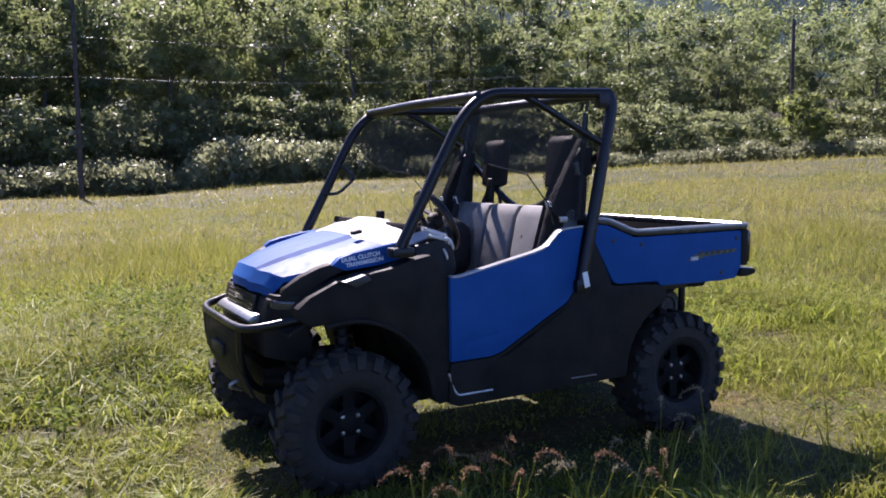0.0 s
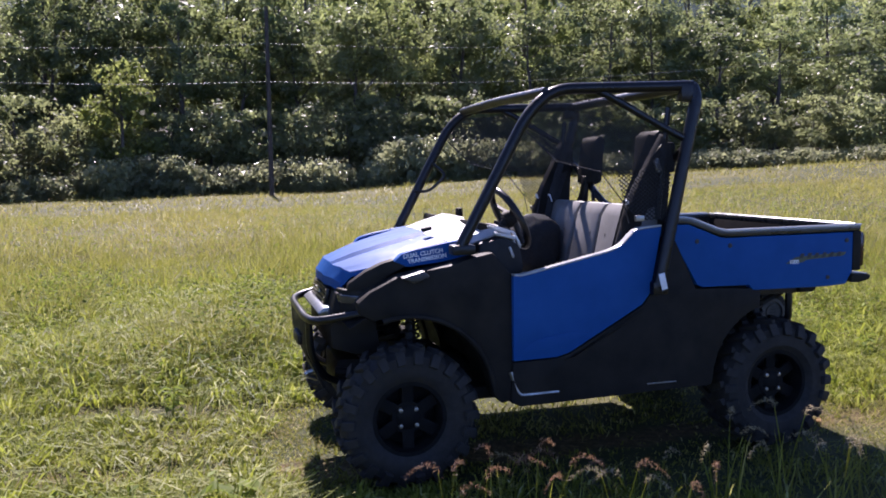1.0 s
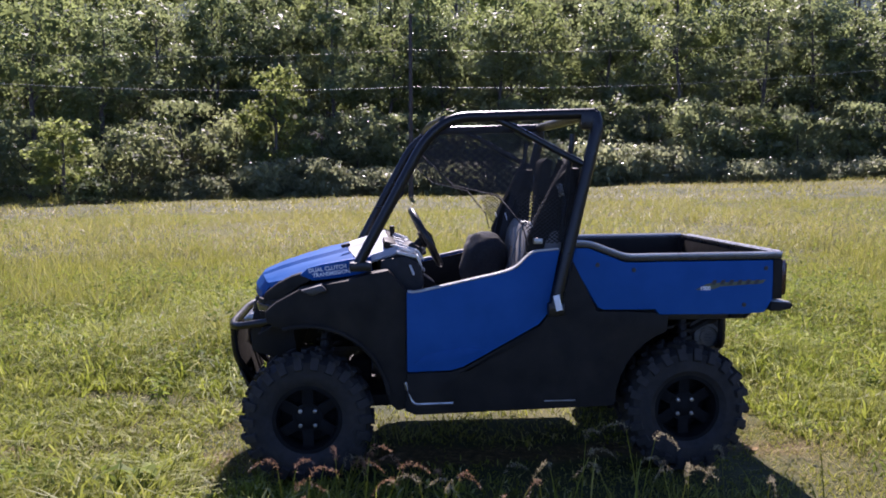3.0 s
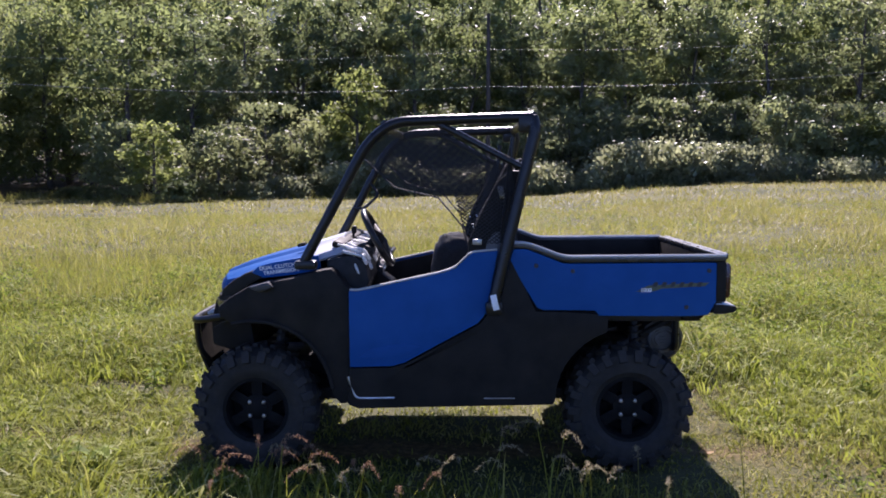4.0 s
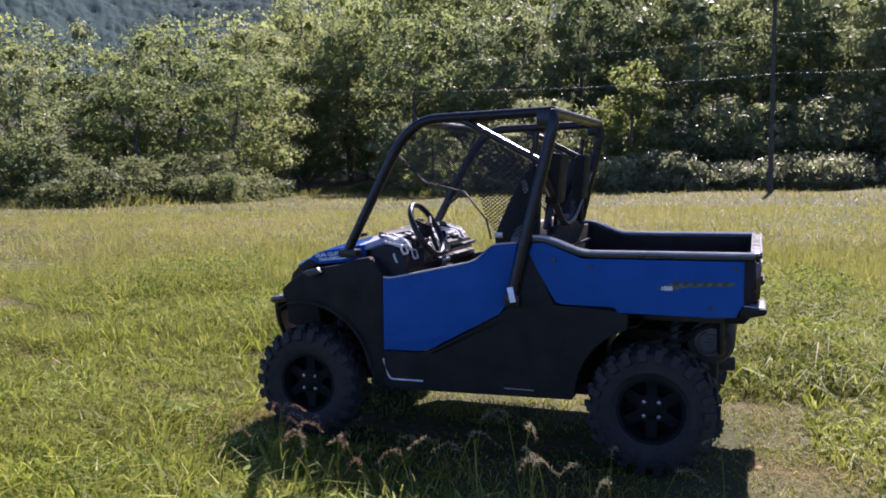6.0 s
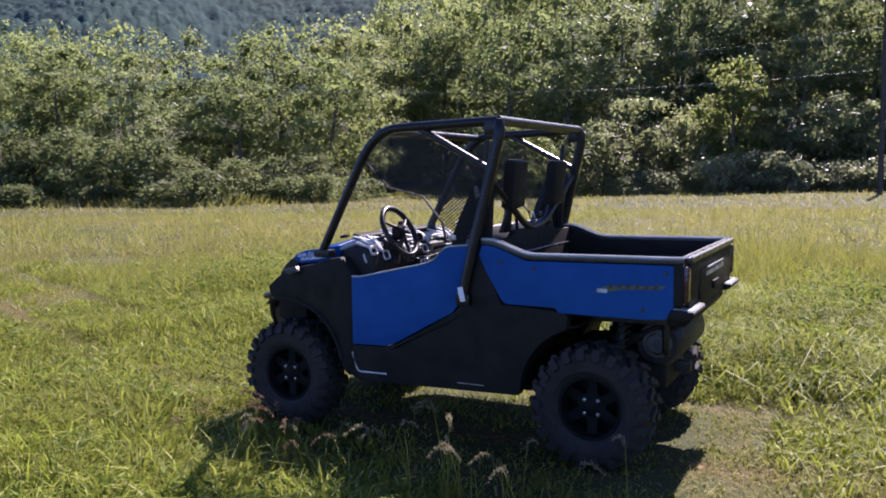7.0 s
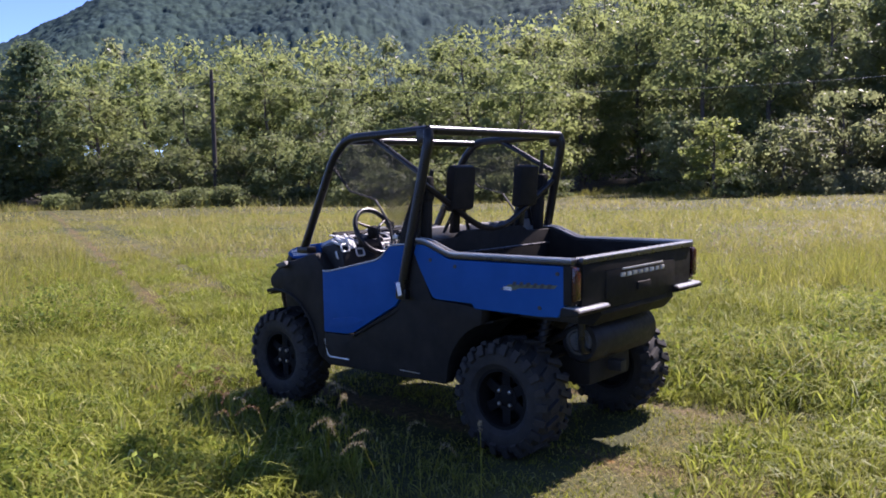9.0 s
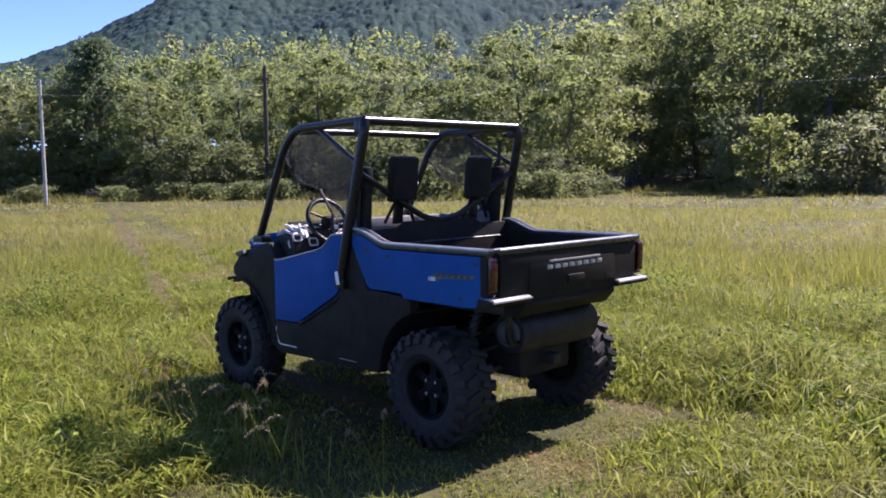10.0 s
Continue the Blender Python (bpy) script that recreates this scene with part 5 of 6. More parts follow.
def build_words():
    m = Matrix(((-0.9925, 0.122, 0.0, 1.022), (0, 0, 1, 0.6125), (0.122, 0.9925, 0, 1.146), (0, 0, 0, 1)))
    m2 = Matrix(((-0.9925, 0.122, 0.0, 1.002), (0, 0, 1, 0.6125), (0.122, 0.9925, 0, 1.120), (0, 0, 0, 1)))
    words("print_line", "DUAL CLUTCH", 0.030, m, WHITE, car, "white printed words on the hood side")
    words("print_line", "TRANSMISSION", 0.029, m2, WHITE, car, "white printed words on the hood side")


build_wheels()
build_chassis()
build_front()
build_sides()
build_bed()
build_cage()
build_cab()
build_words()


def build_bag():
    """A soft black bag slumped on the passenger's side of the bench."""
    bm = bmesh.new()
    bmesh.ops.create_icosphere(bm, subdivisions=4, radius=1)
    for v in bm.verts:
        p = v.co.copy()
        q = Vector((math.copysign(abs(p.x) ** 0.6, p.x), math.copysign(abs(p.y) ** 0.6, p.y), math.copysign(abs(p.z) ** 0.7, p.z)))
        q *= 1 + 0.10 * noise.noise(p * 2.2) + 0.04 * noise.noise(p * 6)
        v.co = Vector((q.x * 0.13, q.y * 0.20, max(q.z, -0.8) * 0.20))
    me = bpy.data.meshes.new("bag")
    bm.to_mesh(me)
    bm.free()
    me.polygons.foreach_set("use_smooth", [True] * len(me.polygons))
    me.materials.append(WEB)
    ob = new("bag", me)
    ob.matrix_basis = VEHICLE @ pose(0.04, -0.40, 1.06, 0, -8, 6)
    tagged(ob, "slumped soft black cloth bag on the bench seat", "bag")


build_bag()


# ---- grass ----
def noise2(x, y, s, seed):
    """Cheap smooth noise in 0..1 over the plan."""
    r = np.random.default_rng(seed)
    out = np.zeros_like(x)
    for k in range(6):
        a, p = r.uniform(0, 2 * np.pi, 2)
        w = s * r.uniform(0.6, 1.8)
        out += np.sin(x * np.cos(a) * w + y * np.sin(a) * w + p + 1.3 * np.sin((x * np.sin(a) - y * np.cos(a)) * w * 0.7 + p))
    return 0.5 + out / 7


def blades(rng, x, y, tall, wide, bend, joints=2, toward=None):
    """Grass blades, bent over: quads and a tip."""
    n = len(x)
    z = ground_z(x, y) - 0.01
    a, b = rng.uniform(0, 2 * np.pi, (2, n))
    if toward is not None:
        b = toward
    side = np.stack([np.cos(a), np.sin(a), 0 * a], -1) * wide[:, None] * 0.5
    lean = np.stack([np.cos(b), np.sin(b), 0 * b], -1) * (tall * bend)[:, None]
    base = np.stack([x, y, z], -1)
    up = np.array([0, 0, 1.0])
    mid = base + up * (tall * 0.6)[:, None] + lean * 0.35
    tip = base + up * (tall * (1 - 0.35 * bend))[:, None] + lean
    if joints == 2:
        v = np.stack([base - side, base + side, mid + side * 0.8, mid - side * 0.8, tip], 1).reshape(-1, 3)
        i = np.arange(n)[:, None] * 5
        f = np.concatenate([i + (0, 1, 2), i + (0, 2, 3), i + (3, 2, 4)], 1).reshape(-1, 3)
    else:
        v = np.stack([base - side, base + side, tip], 1).reshape(-1, 3)
        f = np.arange(3 * n).reshape(n, 3)
    return v, f


def worn(x, y):
    """0 to 1: how bare the ground is, along the ruts and under the vehicle."""
    off = track_offset(x, y)
    rut = np.abs(np.abs(off) - RUT)
    u, v = to_vehicle(x, y)
    bare = np.clip(1.7 - rut / 0.14, 0, 1) * np.clip(noise2(x, y, 1.6, 3) * 1.8 + np.where(off > 0, np.where(u > 3.0, 0.40 - 0.30 * np.clip((u - 6.0) / 4.0, 0, 1), 0.05), -0.35), 0, 1)
    return np.clip(bare, 0, 1) * np.where(u < -1.5, 0.5, 1.0)


def shade_edge(u):
    """How far the trodden short grass beside the vehicle reaches."""
    return 1.80 - 0.18 * u + 0.07 * np.sin(u * 5.1)


def grass_height(x, y):
    u, v = to_vehicle(x, y)
    off = np.abs(track_offset(x, y))
    h = 0.10 + 0.20 * np.clip((off - 0.95) / 0.8, 0, 1)
    h = h * (0.35 + 1.2 * noise2(x, y, 1.6, 8))
    h = np.where((np.abs(u) < 1.8) & (v > -0.9) & (v < shade_edge(u)), h * 0.25 + 0.02, h)
    h = np.where((u < -1.8) & (u > -3.4) & (v > 0.6) & (v < 3.0), h * 0.4 + 0.01, h)
    lush = np.clip((v - shade_edge(u)) / 0.4, 0, 1) * np.clip(u + 0.4, 0, 1)
    tread = np.where((u < -0.3) & (u > -3.0), 0.5, 1.0)
    return np.where(v > shade_edge(u), np.minimum(h, 0.17) * tread, h) + 0.06 * lush * noise2(x, y, 2.5, 21)


LUSH = leafy("lush_grass", [(0.0, (0.016, 0.032, 0.005)), (0.4, (0.085, 0.125, 0.013)), (0.75, (0.32, 0.36, 0.042)), (0.9, (0.45, 0.45, 0.11)), (1.0, (0.68, 0.62, 0.32))], (0.46, 0.52, 0.065), (0.8, (0.20, 0.20, 0.05)), through_share=0.45, rough=0.52, spec=0.16, tint=0.28)


def build_grass():
    rng = np.random.default_rng(12)

    def scatter(n, inner, outer, az0=-50, az1=115):
        a = np.radians(rng.uniform(az0, az1, n))
        r = np.sqrt(rng.uniform(inner**2, outer**2, n))
        return CENTRE[0] - r * np.sin(a), CENTRE[1] + r * np.cos(a), r

    # near the vehicle and along the walk
    n = 170000
    u, w = rng.uniform(-5.5, 6.5, n), rng.uniform(-5.0, 3.1, n)
    keep = rng.uniform(0, 1, n) < np.clip(1.15 - 0.10 * np.hypot(u * 0.8, (w - 1.0)), 0.25, 1)
    u, w = u[keep], w[keep]
    x, y = 0.237 + u * CH - w * SH, 5.353 + u * SH + w * CH
    clump = noise2(x, y, 7.0, 5)
    keep = rng.uniform(0, 1, len(x)) > worn(x, y) * 0.92
    keep &= rng.uniform(0, 1, len(x)) < 0.3 + 0.95 * clump
    x, y, clump = x[keep], y[keep], clump[keep]
    tall = grass_height(x, y) * rng.uniform(0.5, 1.35, len(x)) * (0.7 + 0.6 * clump)
    v, f = blades(rng, x, y, tall, rng.uniform(0.004, 0.012, len(x)), rng.uniform(0.2, 1.7, len(x)))
    tagged(new("near_grass", mesh_of("near_grass", v, f, GRASS)), "green and straw-coloured meadow grass round the vehicle", "grass", kind="stuff")
    # short dry growth over the worn strips
    n = 75000
    u, w = rng.uniform(-4.5, 6.0, n), rng.normal(-0.05, 0.75, n)
    x, y = 0.237 + u * CH - w * SH, 5.353 + u * SH + w * CH
    keep = (np.abs(track_offset(x, y)) < 1.1) & ~((np.abs(u) < 1.4) & (np.abs(w) < 1.7)) & (rng.uniform(0, 1, n) < 0.15 + 0.9 * noise2(x, y, 4.5, 27))
    x, y = x[keep], y[keep]
    v, f = blades(rng, x, y, rng.uniform(0.025, 0.10, len(x)), rng.uniform(0.004, 0.011, len(x)), rng.uniform(0.5, 2.2, len(x)), 1)
    tagged(new("trodden_grass", mesh_of("trodden_grass", v, f, GRASS)), "short trodden grass and dry litter on the track", "grass", kind="stuff")
    # tufts: blades arching outwards from their middles
    n = 15000
    u, w = rng.uniform(-5.0, 6.5, n), rng.uniform(-5.0, 3.0, n)
    x, y = 0.237 + u * CH - w * SH, 5.353 + u * SH + w * CH
    high = grass_height(x, y)
    keep = (high > 0.055) & ~((u < -0.4) & (u > -3.4) & (w > 0.6)) & (rng.uniform(0, 1, n) > worn(x, y)) & (rng.uniform(0, 1, n) < 0.25 + 0.9 * noise2(x, y, 3.2, 17)) & (rng.uniform(0, 1, n) < np.clip(1.2 - 0.12 * np.hypot(u * 0.8, w - 1.0), 0.3, 1))
    x, y, high = x[keep], y[keep], np.minimum(high[keep] * rng.uniform(1.0, 2.0, keep.sum()), 0.36)
    k = 15
    out = rng.uniform(0, 2 * np.pi, len(x) * k)
    off = rng.uniform(0.0, 0.05, len(out))
    v, f = blades(rng, np.repeat(x, k) + np.cos(out) * off, np.repeat(y, k) + np.sin(out) * off, np.repeat(high, k) * rng.uniform(0.45, 1.15, len(out)), rng.uniform(0.007, 0.017, len(out)), rng.uniform(0.3, 1.5, len(out)), 2, out)
    tagged(new("grass_tufts", mesh_of("grass_tufts", v, f, LUSH)), "arching tufts of green meadow grass", "grass", kind="stuff")
    # flopped tufts on the crown and the verges of the track ahead of the vehicle
    n = 9500
    u = rng.uniform(1.75, 12.0, n)
    w = rng.uniform(-2.2, 1.7, n) - 0.41 * np.maximum(u - 2.4, 0)
    x, y = 0.237 + u * CH - w * SH, 5.353 + u * SH + w * CH
    side = np.abs(track_offset(x, y))
    lip = np.where(side < 0.42, 0.75, np.where(side > 0.78, 1.0, 0.06))
    keep = rng.uniform(0, 1, n) < lip * np.clip(1.5 * noise2(x, y, 1.8, 71) - 0.05, 0, 1) * np.clip(1.3 - 0.12 * (u - 1.7), 0.45, 1)
    x, y, side = x[keep], y[keep], side[keep]
    k = 14
    high = np.where(side < 0.42, 0.13, 0.20) * rng.uniform(0.6, 1.3, len(x))
    out = rng.uniform(0, 2 * np.pi, len(x) * k)
    off = rng.uniform(0.0, 0.07, len(out))
    v, f = blades(rng, np.repeat(x, k) + np.cos(out) * off, np.repeat(y, k) + np.sin(out) * off, np.repeat(high, k) * rng.uniform(0.4, 1.15, len(out)), rng.uniform(0.006, 0.015, len(out)), rng.uniform(0.6, 2.2, len(out)), 2, out)
    tagged(new("verge_tufts", mesh_of("verge_tufts", v, f, LUSH)), "flopped green tufts on the crown and edges of the track", "grass", kind="stuff")
    # thinner grass where the walk goes
    n = 110000
    u, w = rng.uniform(-9, 9, n), 2.6 + 8.4 * rng.uniform(0, 1, n) ** 1.7
    keep = rng.uniform(0, 1, n) < 0.35 + 0.65 * noise2(u, w, 5.0, 33)
    u, w = u[keep], w[keep]
    x, y = 0.237 + u * CH - w * SH, 5.353 + u * SH + w * CH
    v, f = blades(rng, x, y, 0.14 * rng.uniform(0.4, 1.2, len(x)), rng.uniform(0.012, 0.034, len(x)), rng.uniform(0.3, 1.5, len(x)), 1)
    tagged(new("walk_grass", mesh_of("walk_grass", v, f, GRASS)), "short meadow grass beside the vehicle", "grass", kind="stuff")
    # tall lush grass beside the track
    n = 90000
    u, w = rng.uniform(-6.0, 7.0, n), rng.uniform(-6.5, 3.0, n)
    x, y = 0.237 + u * CH - w * SH, 5.353 + u * SH + w * CH
    lush = np.clip((w - shade_edge(u)) / 0.4, 0, 1) * np.clip((u + 0.5) / 0.5, 0, 1)
    side = np.clip((np.abs(track_offset(x, y)) - 1.15) / 0.5, 0, 1) * np.clip(2.2 * noise2(x, y, 1.2, 52) - 0.65, 0, 1)
    side = np.where(w > 0.8, np.where((np.abs(u) < 1.9) & (w < shade_edge(u)), 0.0, side * np.where((u < -0.5) & (u > -3), 0.0, 0.6)), side)
    side = np.where((u < -0.3) & ((w < -0.9) | ((u < -2.0) & (w < 0.9))) & (np.abs(track_offset(x, y)) > 0.9), np.maximum(side, 0.55), side)
    side = np.where((u < -1.0) & (u > -3.6) & (w > 0.7), 0.0, side)
    ok = rng.uniform(0, 1, n) < np.maximum(lush, side * 0.8)
    x, y, lush = x[ok], y[ok], lush[ok]
    tall = rng.uniform(0.14, 0.36, len(x)) * np.where(lush > 0, 0.45 + 0.35 * lush, 1.0)
    v, f = blades(rng, x, y, tall, rng.uniform(0.006, 0.016, len(x)), rng.uniform(0.5, 2.1, len(x)))
    # a denser belt along the shadow's edge
    n = 34000
    u2 = rng.uniform(-0.4, 4.6, n)
    w2 = shade_edge(u2) + 1.3 * rng.uniform(0, 1, n) ** 1.3
    ok = rng.uniform(0, 1, n) < 0.25 + 0.75 * noise2(u2, w2, 6.0, 91)
    u2, w2 = u2[ok], w2[ok]
    n = len(u2)
    x2, y2 = 0.237 + u2 * CH - w2 * SH, 5.353 + u2 * SH + w2 * CH
    v2, f2 = blades(rng, x2, y2, rng.uniform(0.07, 0.27, n) * (0.6 + 0.6 * noise2(u2, w2, 3.0, 92)), rng.uniform(0.007, 0.017, n), rng.uniform(0.4, 1.9, n))
    v, f = joined([(v, f), (v2, f2)])
    tagged(new("tall_grass", mesh_of("tall_grass", v, f, LUSH)), "long arching bright green grass beside the track", "grass", kind="stuff")
    # broad-leaved weeds in patches
    n = 7000
    u, w = rng.uniform(-5.5, 7.5, n), rng.uniform(-6.5, 3.0, n)
    x, y = 0.237 + u * CH - w * SH, 5.353 + u * SH + w * CH
    ok = (np.abs(track_offset(x, y)) > 0.95) & ~((np.abs(u) < 1.9) & (w < shade_edge(u)) & (w > 0)) & (rng.uniform(0, 1, n) < np.clip(2.6 * noise2(x, y, 1.4, 44) - 0.9, 0, 1))
    x, y = x[ok], y[ok]
    k = 16
    hh = grass_height(x, y) * rng.uniform(0.8, 1.5, len(x))
    px = np.repeat(x, k) + rng.normal(0, 0.055, len(x) * k)
    py = np.repeat(y, k) + rng.normal(0, 0.055, len(x) * k)
    pz = ground_z(px, py) + np.repeat(hh, k) * rng.uniform(0.25, 1.05, len(px))
    v, f = leaf_cards(rng, np.stack([px, py, pz], -1), 0.05, rng.normal(0, 0.3, (len(px), 3)) + (0, 0, 0.7), 0.45)
    tagged(new("weeds", mesh_of("weeds", v, f, WEED)), "low broad-leaved green weeds among the grass", "weeds", kind="stuff")
    # larger leaves in the rank growth beside the shadow
    n = 380
    u, w = rng.uniform(-0.2, 3.5, n), rng.uniform(2.0, 3.0, n)
    x, y = 0.237 + u * CH - w * SH, 5.353 + u * SH + w * CH
    k = 12
    px = np.repeat(x, k) + rng.normal(0, 0.06, n * k)
    py = np.repeat(y, k) + rng.normal(0, 0.06, n * k)
    pz = ground_z(px, py) + np.repeat(rng.uniform(0.08, 0.20, n), k) * rng.uniform(0.3, 1.0, n * k)
    v, f = leaf_cards(rng, np.stack([px, py, pz], -1), 0.062, rng.normal(0, 0.5, (n * k, 3)) + (0, 0, 0.6), 0.42)
    tagged(new("rank_weeds", mesh_of("rank_weeds", v, f, WEED)), "rank broad-leaved green weeds beside the track", "weeds", kind="stuff")
    # cut straw lying on the ruts
    n = 22000
    u, w = np.where(rng.uniform(0, 1, n) < 0.15, rng.uniform(-4.5, -1.3, n), rng.uniform(-5, 9, n)), rng.normal(0, 0.9, n)
    x, y = 0.237 + u * CH - (w - 0.25 - 0.41 * np.maximum(u - 2.2, 0)) * SH, 5.353 + u * SH + (w - 0.25 - 0.41 * np.maximum(u - 2.2, 0)) * CH
    ok = ~((np.abs(u) < 1.45) & (np.abs(w) < 1.9))
    x, y = x[ok], y[ok]
    n = len(x)
    a = rng.uniform(0, 2 * np.pi, n)
    ln = rng.uniform(0.04, 0.16, n)
    d = np.stack([np.cos(a) * ln, np.sin(a) * ln, rng.normal(0.01, 0.02, n)], -1)
    s = np.stack([-np.sin(a), np.cos(a), 0 * a], -1) * 0.0022
    p = np.stack([x, y, ground_z(x, y) + rng.uniform(0.004, 0.03, n)], -1)
    v = np.stack([p - s, p + s, p + d], 1).reshape(-1, 3)
    k = leafy("cut_straw", [(0.0, (0.14, 0.11, 0.04)), (0.6, (0.25, 0.20, 0.075)), (1.0, (0.42, 0.35, 0.16))], (0.4, 0.35, 0.15), through_share=0.3, rough=0.8, spec=0.05)
    tagged(new("cut_straw", mesh_of("cut_straw", v, np.arange(3 * n).reshape(n, 3), k)), "pale dry cut grass scattered over the dirt track", "straw", kind="stuff")
    # the field, thinning with distance
    for name, num, r0, r1, w0, w1, h0 in [("mid_grass", 120000, 7.5, 17, 0.009, 0.022, 0.30), ("mid_straw", 76000, 6.5, 19, 0.006, 0.014, 0.40), ("field_grass", 155000, 16, 36, 0.014, 0.030, 0.32), ("far_grass", 125000, 35, 92, 0.035, 0.075, 0.28)]:
        x, y, r = scatter(num, r0, r1)
        u, w = to_vehicle(x, y)
        keep = ~((np.abs(u - 0.5) < 5.5) & (w > -4.2) & (w < 3.1)) & (r < np.interp(azimuth(x, y), EDGE_AZ, EDGE) + 3)
        wv = worn(x, y)
        off = np.abs(track_offset(x, y))
        keep &= rng.uniform(0, 1, num) > wv * 0.85
        x, y, off = x[keep], y[keep], off[keep]
        c = noise2(x, y, 0.8, 31) * noise2(x, y, 4.0, 6) * 2
        short = np.where(off < 0.40, 0.5, 0.28 + 0.72 * np.clip((off - 0.75) / 0.45, 0, 1))
        tall = h0 * short * (0.28 + 1.0 * c) * rng.uniform(0.5, 1.3, len(x))
        v, f = blades(rng, x, y, tall, rng.uniform(w0, w1, len(x)), rng.uniform(0.1, 0.9 if name == "mid_straw" else 1.6, len(x)), 1)
        tagged(new(name, mesh_of(name, v, f, GRASS if name == "mid_grass" else STRAW)), "meadow grass with tan seed tops across the field", "grass", kind="stuff")
    # small-leaved herbs in patches over the field
    for num, r0, r1, size in ((110000, 5, 14, 0.034), (100000, 13, 36, 0.055)):
        x, y, r = scatter(num, r0, r1)
        u, w = to_vehicle(x, y)
        patch = np.clip(2.6 * noise2(x, y, 0.55, 61) * noise2(x, y, 2.6, 62) - 0.35, 0.04, 1)
        keep = (rng.uniform(0, 1, num) < patch) & (np.abs(track_offset(x, y)) > 0.95) & ~((np.abs(u) < 2.2) & (w > -1.2) & (w < 3.2))
        x, y = x[keep], y[keep]
        p = np.stack([x, y, ground_z(x, y) + rng.uniform(0.03, 0.24, len(x))], -1)
        v, f = leaf_cards(rng, p, size, rng.normal(0, 0.5, (len(x), 3)) + (0, 0, 0.5), 0.55)
        tagged(new("herbs", mesh_of("herbs", v, f, WEED)), "small-leaved green herbs in patches among the grass", "weeds", kind="stuff")
    # rank pale growth along the foot of the woods
    num = 16000
    az = rng.uniform(-46, 106, num)
    r = np.interp(az, EDGE_AZ, EDGE) + rng.normal(0.2, 0.9, num)
    x, y = CENTRE[0] - r * np.sin(np.radians(az)), CENTRE[1] + r * np.cos(np.radians(az))
    v, f = blades(rng, x, y, rng.uniform(0.35, 0.95, num) * (0.5 + 0.7 * noise2(x, y, 0.5, 71)), rng.uniform(0.04, 0.09, num), rng.uniform(0.1, 0.8, num), 1)
    tagged(new("edge_grass", mesh_of("edge_grass", v, f, STRAW)), "tall rank grass and weeds along the foot of the woods", "grass", kind="stuff")
    # the field behind the walk
    x, y, r = scatter(25000, 6.0, 45, 112, 312)
    v, f = blades(rng, x, y, 0.2 * rng.uniform(0.4, 1.3, len(x)), rng.uniform(0.03, 0.08, len(x)), rng.uniform(0.3, 1.4, len(x)), 1)
    tagged(new("back_grass", mesh_of("back_grass", v, f, STRAW)), "meadow grass across the open field", "grass", kind="stuff")
    # seed tops over the field
    for num, r0, r1, size in ((40000, 6, 16, 0.020), (26000, 15, 34, 0.042), (14000, 33, 90, 0.085)):
        x, y, r = scatter(num, r0, r1)
        keep = (r < np.interp(azimuth(x, y), EDGE_AZ, EDGE) + 2) & (np.abs(track_offset(x, y)) > 1.0) & (rng.uniform(0, 1, num) < np.clip(2.4 * noise2(x, y, 0.35, 77) - 0.5, 0.08, 1))
        u, w = to_vehicle(x, y)
        keep &= ~((np.abs(u) < 3) & (w > -1.6) & (w < 3.1))
        x, y = x[keep], y[keep]
        p = np.stack([x, y, ground_z(x, y) + rng.uniform(0.08, 0.30, len(x))], -1)
        v, f = leaf_cards(rng, p, size, rng.normal(0, 0.6, (len(x), 3)), 0.4)
        tagged(new("seed_tops", mesh_of("seed_tops", v, f, SEEDHEAD)), "tan and reddish seed tops of the meadow grass", "grass", kind="stuff")


build_grass()


# ---- single plants beside the vehicle ----
def ribbon(rng, base, top, width, segs=5, arc=0.25):
    """A drooping leaf or stalk as a strip."""
    base, top = np.array(base, float), np.array(top, float)
    t = np.linspace(0, 1, segs)[:, None]
    p = base + (top - base) * t + np.array([0, 0, 1.0]) * arc * np.linalg.norm(top - base) * (t - t * t) * 2
    a = rng.uniform(0, np.pi)
    s = np.array([np.cos(a), np.sin(a), 0]) * width * 0.5
    w = (1 - 0.9 * t**1.5)
    v = np.stack([p - s * w, p + s * w], 1).reshape(-1, 3)
    i = np.arange(segs - 1)[:, None] * 2
    return v, i + np.array([0, 1, 3, 2])


def at_vehicle(u, w):
    x, y = 0.237 + u * CH - w * SH, 5.353 + u * SH + w * CH
    return x, y, float(ground_z(x, y))


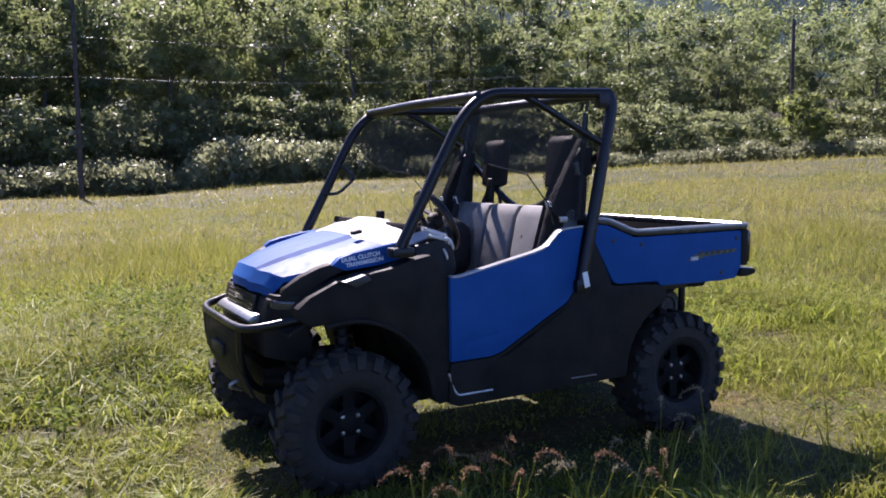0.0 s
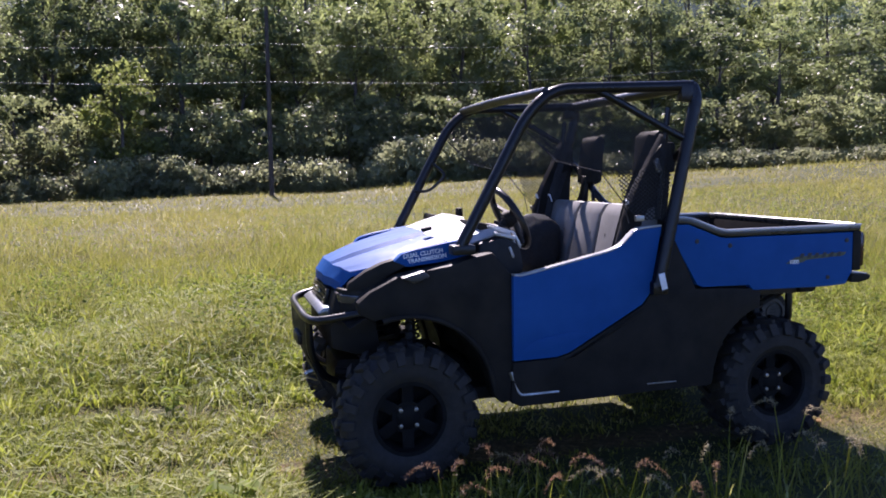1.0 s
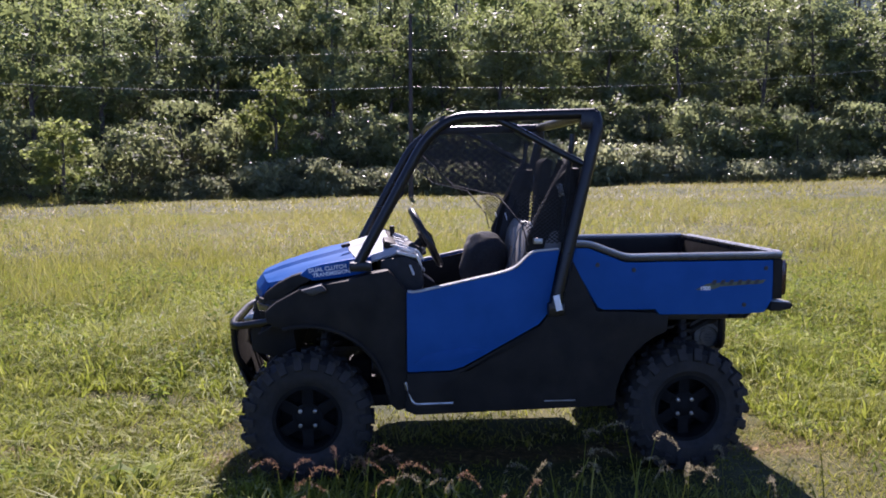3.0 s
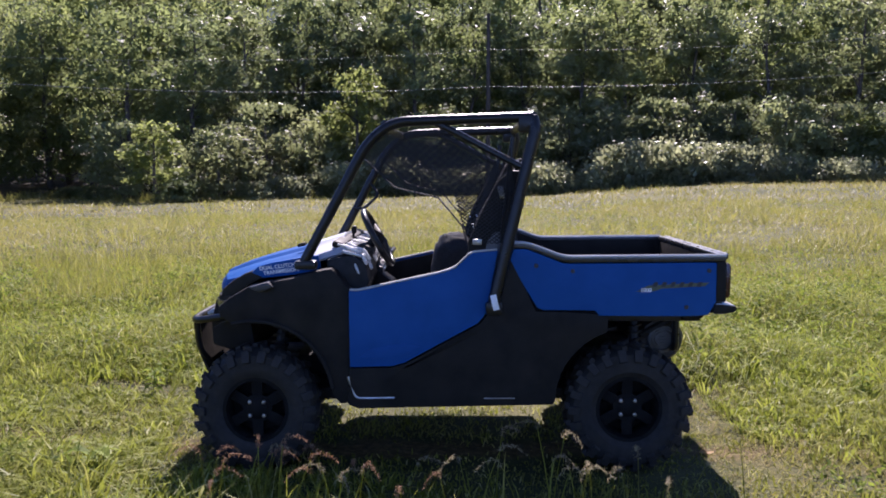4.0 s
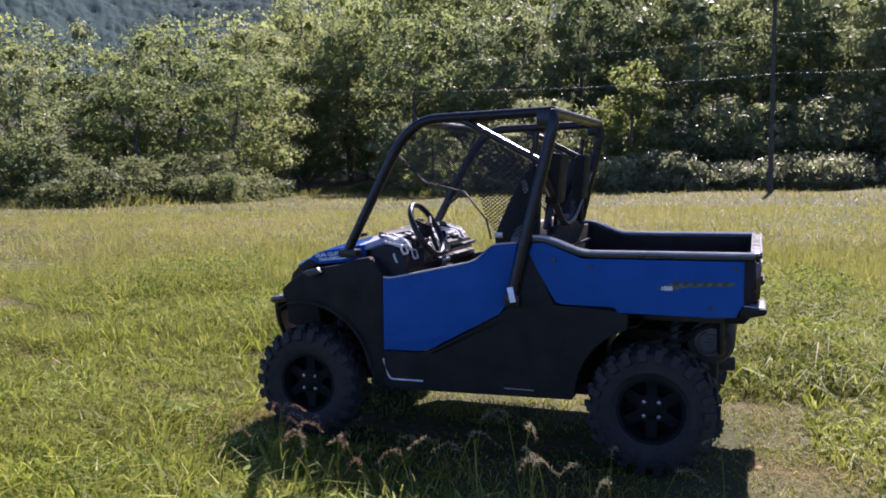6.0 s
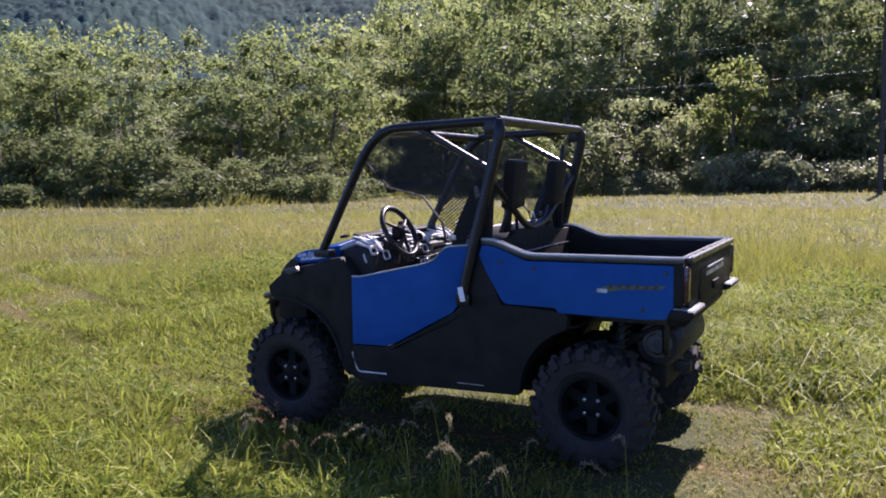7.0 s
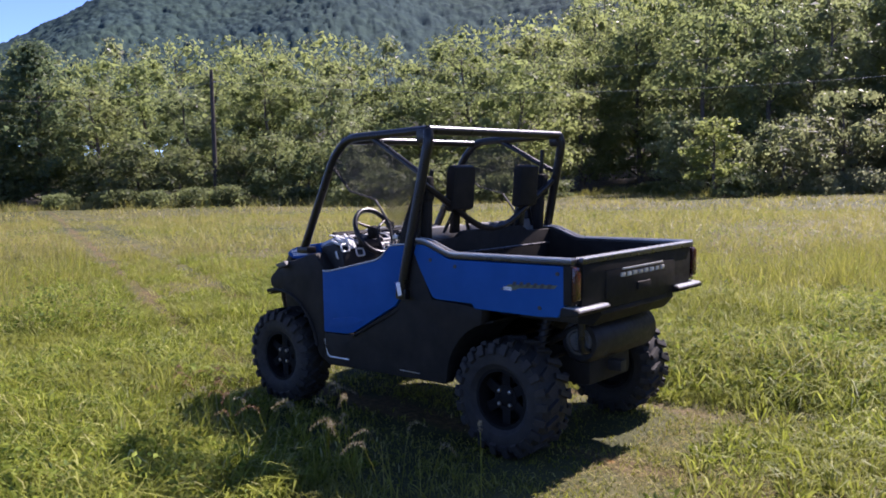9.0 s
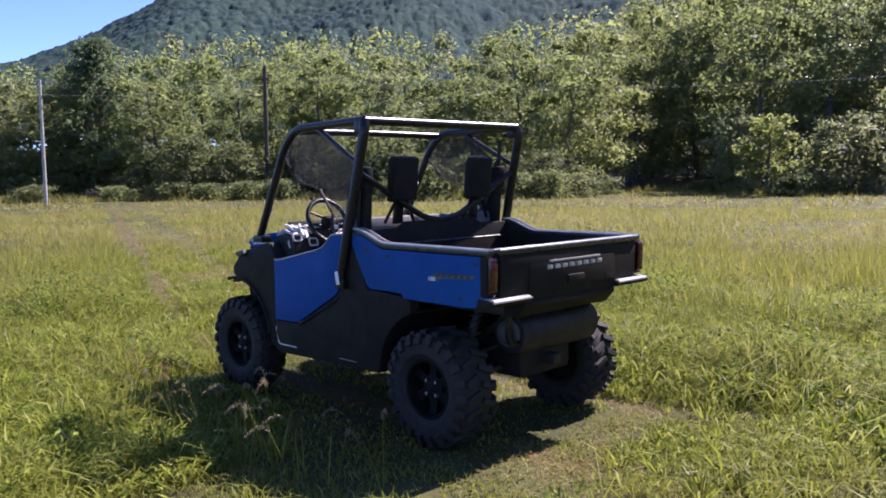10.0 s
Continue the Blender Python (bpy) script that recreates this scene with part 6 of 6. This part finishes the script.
def seed_grass(seed, u, w, tall, heads, reddish):
    """Seeding grass: a tuft of leaves, thin stalks and drooping heads."""
    rng = np.random.default_rng(seed)
    x, y, z = at_vehicle(u, w)
    root = new("seeding_grass")
    root.matrix_basis = pose(x, y, z - 0.01)
    tagged(root, "tall seeding grass with reddish drooping heads" if reddish else "tall seeding grass with pale feathery heads", "grass plant", "seeding grasses by the vehicle")
    leaves = []
    for k in range(11 if u > 0 else 5 if u > -0.9 else 2):
        a, r = rng.uniform(0, 2 * np.pi), rng.uniform(0.04, 0.16)
        leaves.append(ribbon(rng, (rng.normal(0, 0.02), rng.normal(0, 0.02), 0), (r * np.cos(a), r * np.sin(a), tall * rng.uniform(0.35, 0.85)), rng.uniform(0.006, 0.011), 5, 0.3))
    v, f = joined(leaves)
    o = new("leaves", mesh_of("leaves", v, f, GRASS))
    o.parent = root
    for k in range(heads):
        a, r = rng.uniform(0, 2 * np.pi), rng.uniform(0.03, 0.14)
        b = np.array([rng.normal(0, 0.015), rng.normal(0, 0.015), 0])
        t = b + (r * np.cos(a), r * np.sin(a), tall * rng.uniform(0.8, 1.1))
        v, f = taper([b, b * 0.4 + t * 0.6 + (0, 0, 0.03), t], [0.003, 0.0025, 0.0018], 5)
        st = new("stalk", mesh_of("stalk", v, f, GRASS, True))
        st.parent = root
        n = 80
        q = np.linspace(0, 1, n)
        droop = np.stack([0.13 * np.cos(a) * q**1.5, 0.13 * np.sin(a) * q**1.5, 0.15 * q - 0.16 * q * q], -1)
        pts = t + droop + rng.normal(0, 0.0075, (n, 3)) * (1 - 0.6 * q[:, None])
        v, f = leaf_cards(rng, pts, 0.021, rng.normal(0, 1, (n, 3)), 0.12)
        hd = new("seed_head", mesh_of("seed_head", v, f, REDSEED if reddish else PALESEED))
        hd.parent = root


REDSEED = leafy("reddish_seed_head", [(0.0, (0.10, 0.050, 0.030)), (0.6, (0.18, 0.100, 0.058)), (1.0, (0.32, 0.23, 0.14))], (0.42, 0.24, 0.13))
PALESEED = leafy("pale_seed_head", [(0.0, (0.19, 0.15, 0.08)), (0.6, (0.30, 0.25, 0.14)), (1.0, (0.44, 0.39, 0.25))], (0.45, 0.38, 0.22))
for k, (u, w, tall, heads, red) in enumerate([(0.95, 1.45, 0.36, 3, True), (0.82, 1.60, 0.34, 3, True), (0.62, 1.50, 0.30, 2, True), (0.45, 1.62, 0.28, 2, True), (0.30, 1.55, 0.26, 2, False),
                                              (-0.05, 1.50, 0.30, 2, False), (-0.18, 1.42, 0.40, 1, False), (-0.42, 1.46, 0.38, 2, False), (-0.60, 1.60, 0.30, 2, False), (-0.80, 1.52, 0.32, 2, False),
                                              (-1.02, 1.50, 0.30, 1, False), (-1.35, 1.45, 0.30, 1, False), (1.2, 1.55, 0.30, 3, True), (1.05, 1.30, 0.28, 1, False), (0.52, 1.75, 0.32, 2, False),
                                              (1.10, 1.68, 0.30, 2, True), (0.22, 1.68, 0.30, 1, True), (0.02, 1.64, 0.28, 1, True), (-0.30, 1.62, 0.34, 1, False), (-0.52, 1.70, 0.30, 2, False), (-0.95, 1.66, 0.28, 1, False)]):
    seed_grass(200 + k, u, w, tall * 1.25, heads, red)


def broad_weed(seed, u, w, tall, leaves, size, label):
    """A leafy weed: stem with broad leaves all round."""
    rng = np.random.default_rng(seed)
    x, y, z = at_vehicle(u, w)
    root = new("weed_plant")
    root.matrix_basis = pose(x, y, z - 0.01)
    tagged(root, label, "weed", "broad-leaved weeds")
    v, f = taper([(0, 0, 0), (0.01, 0, tall * 0.5), (0.02, 0.01, tall)], [0.006, 0.005, 0.002], 6)
    st = new("stem", mesh_of("stem", v, f, WEED, True))
    st.parent = root
    for k in range(leaves):
        a = k * 2.4
        h = tall * (0.25 + 0.75 * k / leaves)
        ln = size * rng.uniform(0.7, 1.2)
        d = np.array([np.cos(a), np.sin(a), 0.25])
        s = np.array([-np.sin(a), np.cos(a), 0]) * ln * 0.24
        b = np.array([0.015 * k / leaves, 0, h])
        v = np.array([b, b + d * ln * 0.45 + s + (0, 0, 0.012), b + d * ln * 0.45 + (0, 0, -0.004), b + d * ln * 0.45 - s + (0, 0, 0.012), b + d * ln + (0, 0, -ln * 0.35)])
        o = new("leaf", mesh_of("leaf", v, np.array([[0, 1, 2], [0, 2, 3], [1, 4, 2], [2, 4, 3]]), WEED))
        o.parent = root


broad_weed(301, 1.98, 0.92, 0.20, 14, 0.17, "dark broad-leaved weed at the shadow's edge")
for k, (u, w, t) in enumerate([(1.6, 1.70, 0.16), (0.9, 1.95, 0.13), (1.25, 2.05, 0.15), (0.35, 2.1, 0.13), (2.3, -0.9, 0.22), (2.0, -2.3, 0.26), (-2.3, -1.6, 0.24), (-3.0, -0.9, 0.22), (-2.6, -2.2, 0.26), (1.75, 1.95, 0.18), (0.65, 2.15, 0.14)]):
    broad_weed(310 + k, u, w, t, 14, 0.10, "green broad-leaved weed among the grass")


def dry_leaf():
    x, y, z = at_vehicle(-1.42, 0.42)
    bm = bmesh.new()
    pts = [(0, 0, 0), (0.03, 0.025, 0.01), (0.07, 0.02, 0.004), (0.10, 0, 0.015), (0.07, -0.022, 0.006), (0.03, -0.025, 0.012)]
    vs = [bm.verts.new(p) for p in pts]
    mid = bm.verts.new((0.05, 0, -0.002))
    for i in range(6):
        bm.faces.new((vs[i], vs[(i + 1) % 6], mid))
    bmesh.ops.solidify(bm, geom=bm.faces[:], thickness=0.002)
    me = bpy.data.meshes.new("dry_leaf")
    bm.to_mesh(me)
    bm.free()
    me.materials.append(DRYLEAF)
    ob = new("fallen_leaf", me)
    ob.matrix_basis = pose(x, y, z + 0.012, 12, 8, 40)
    tagged(ob, "curled yellow-brown fallen leaf on the track", "leaf")


dry_leaf()
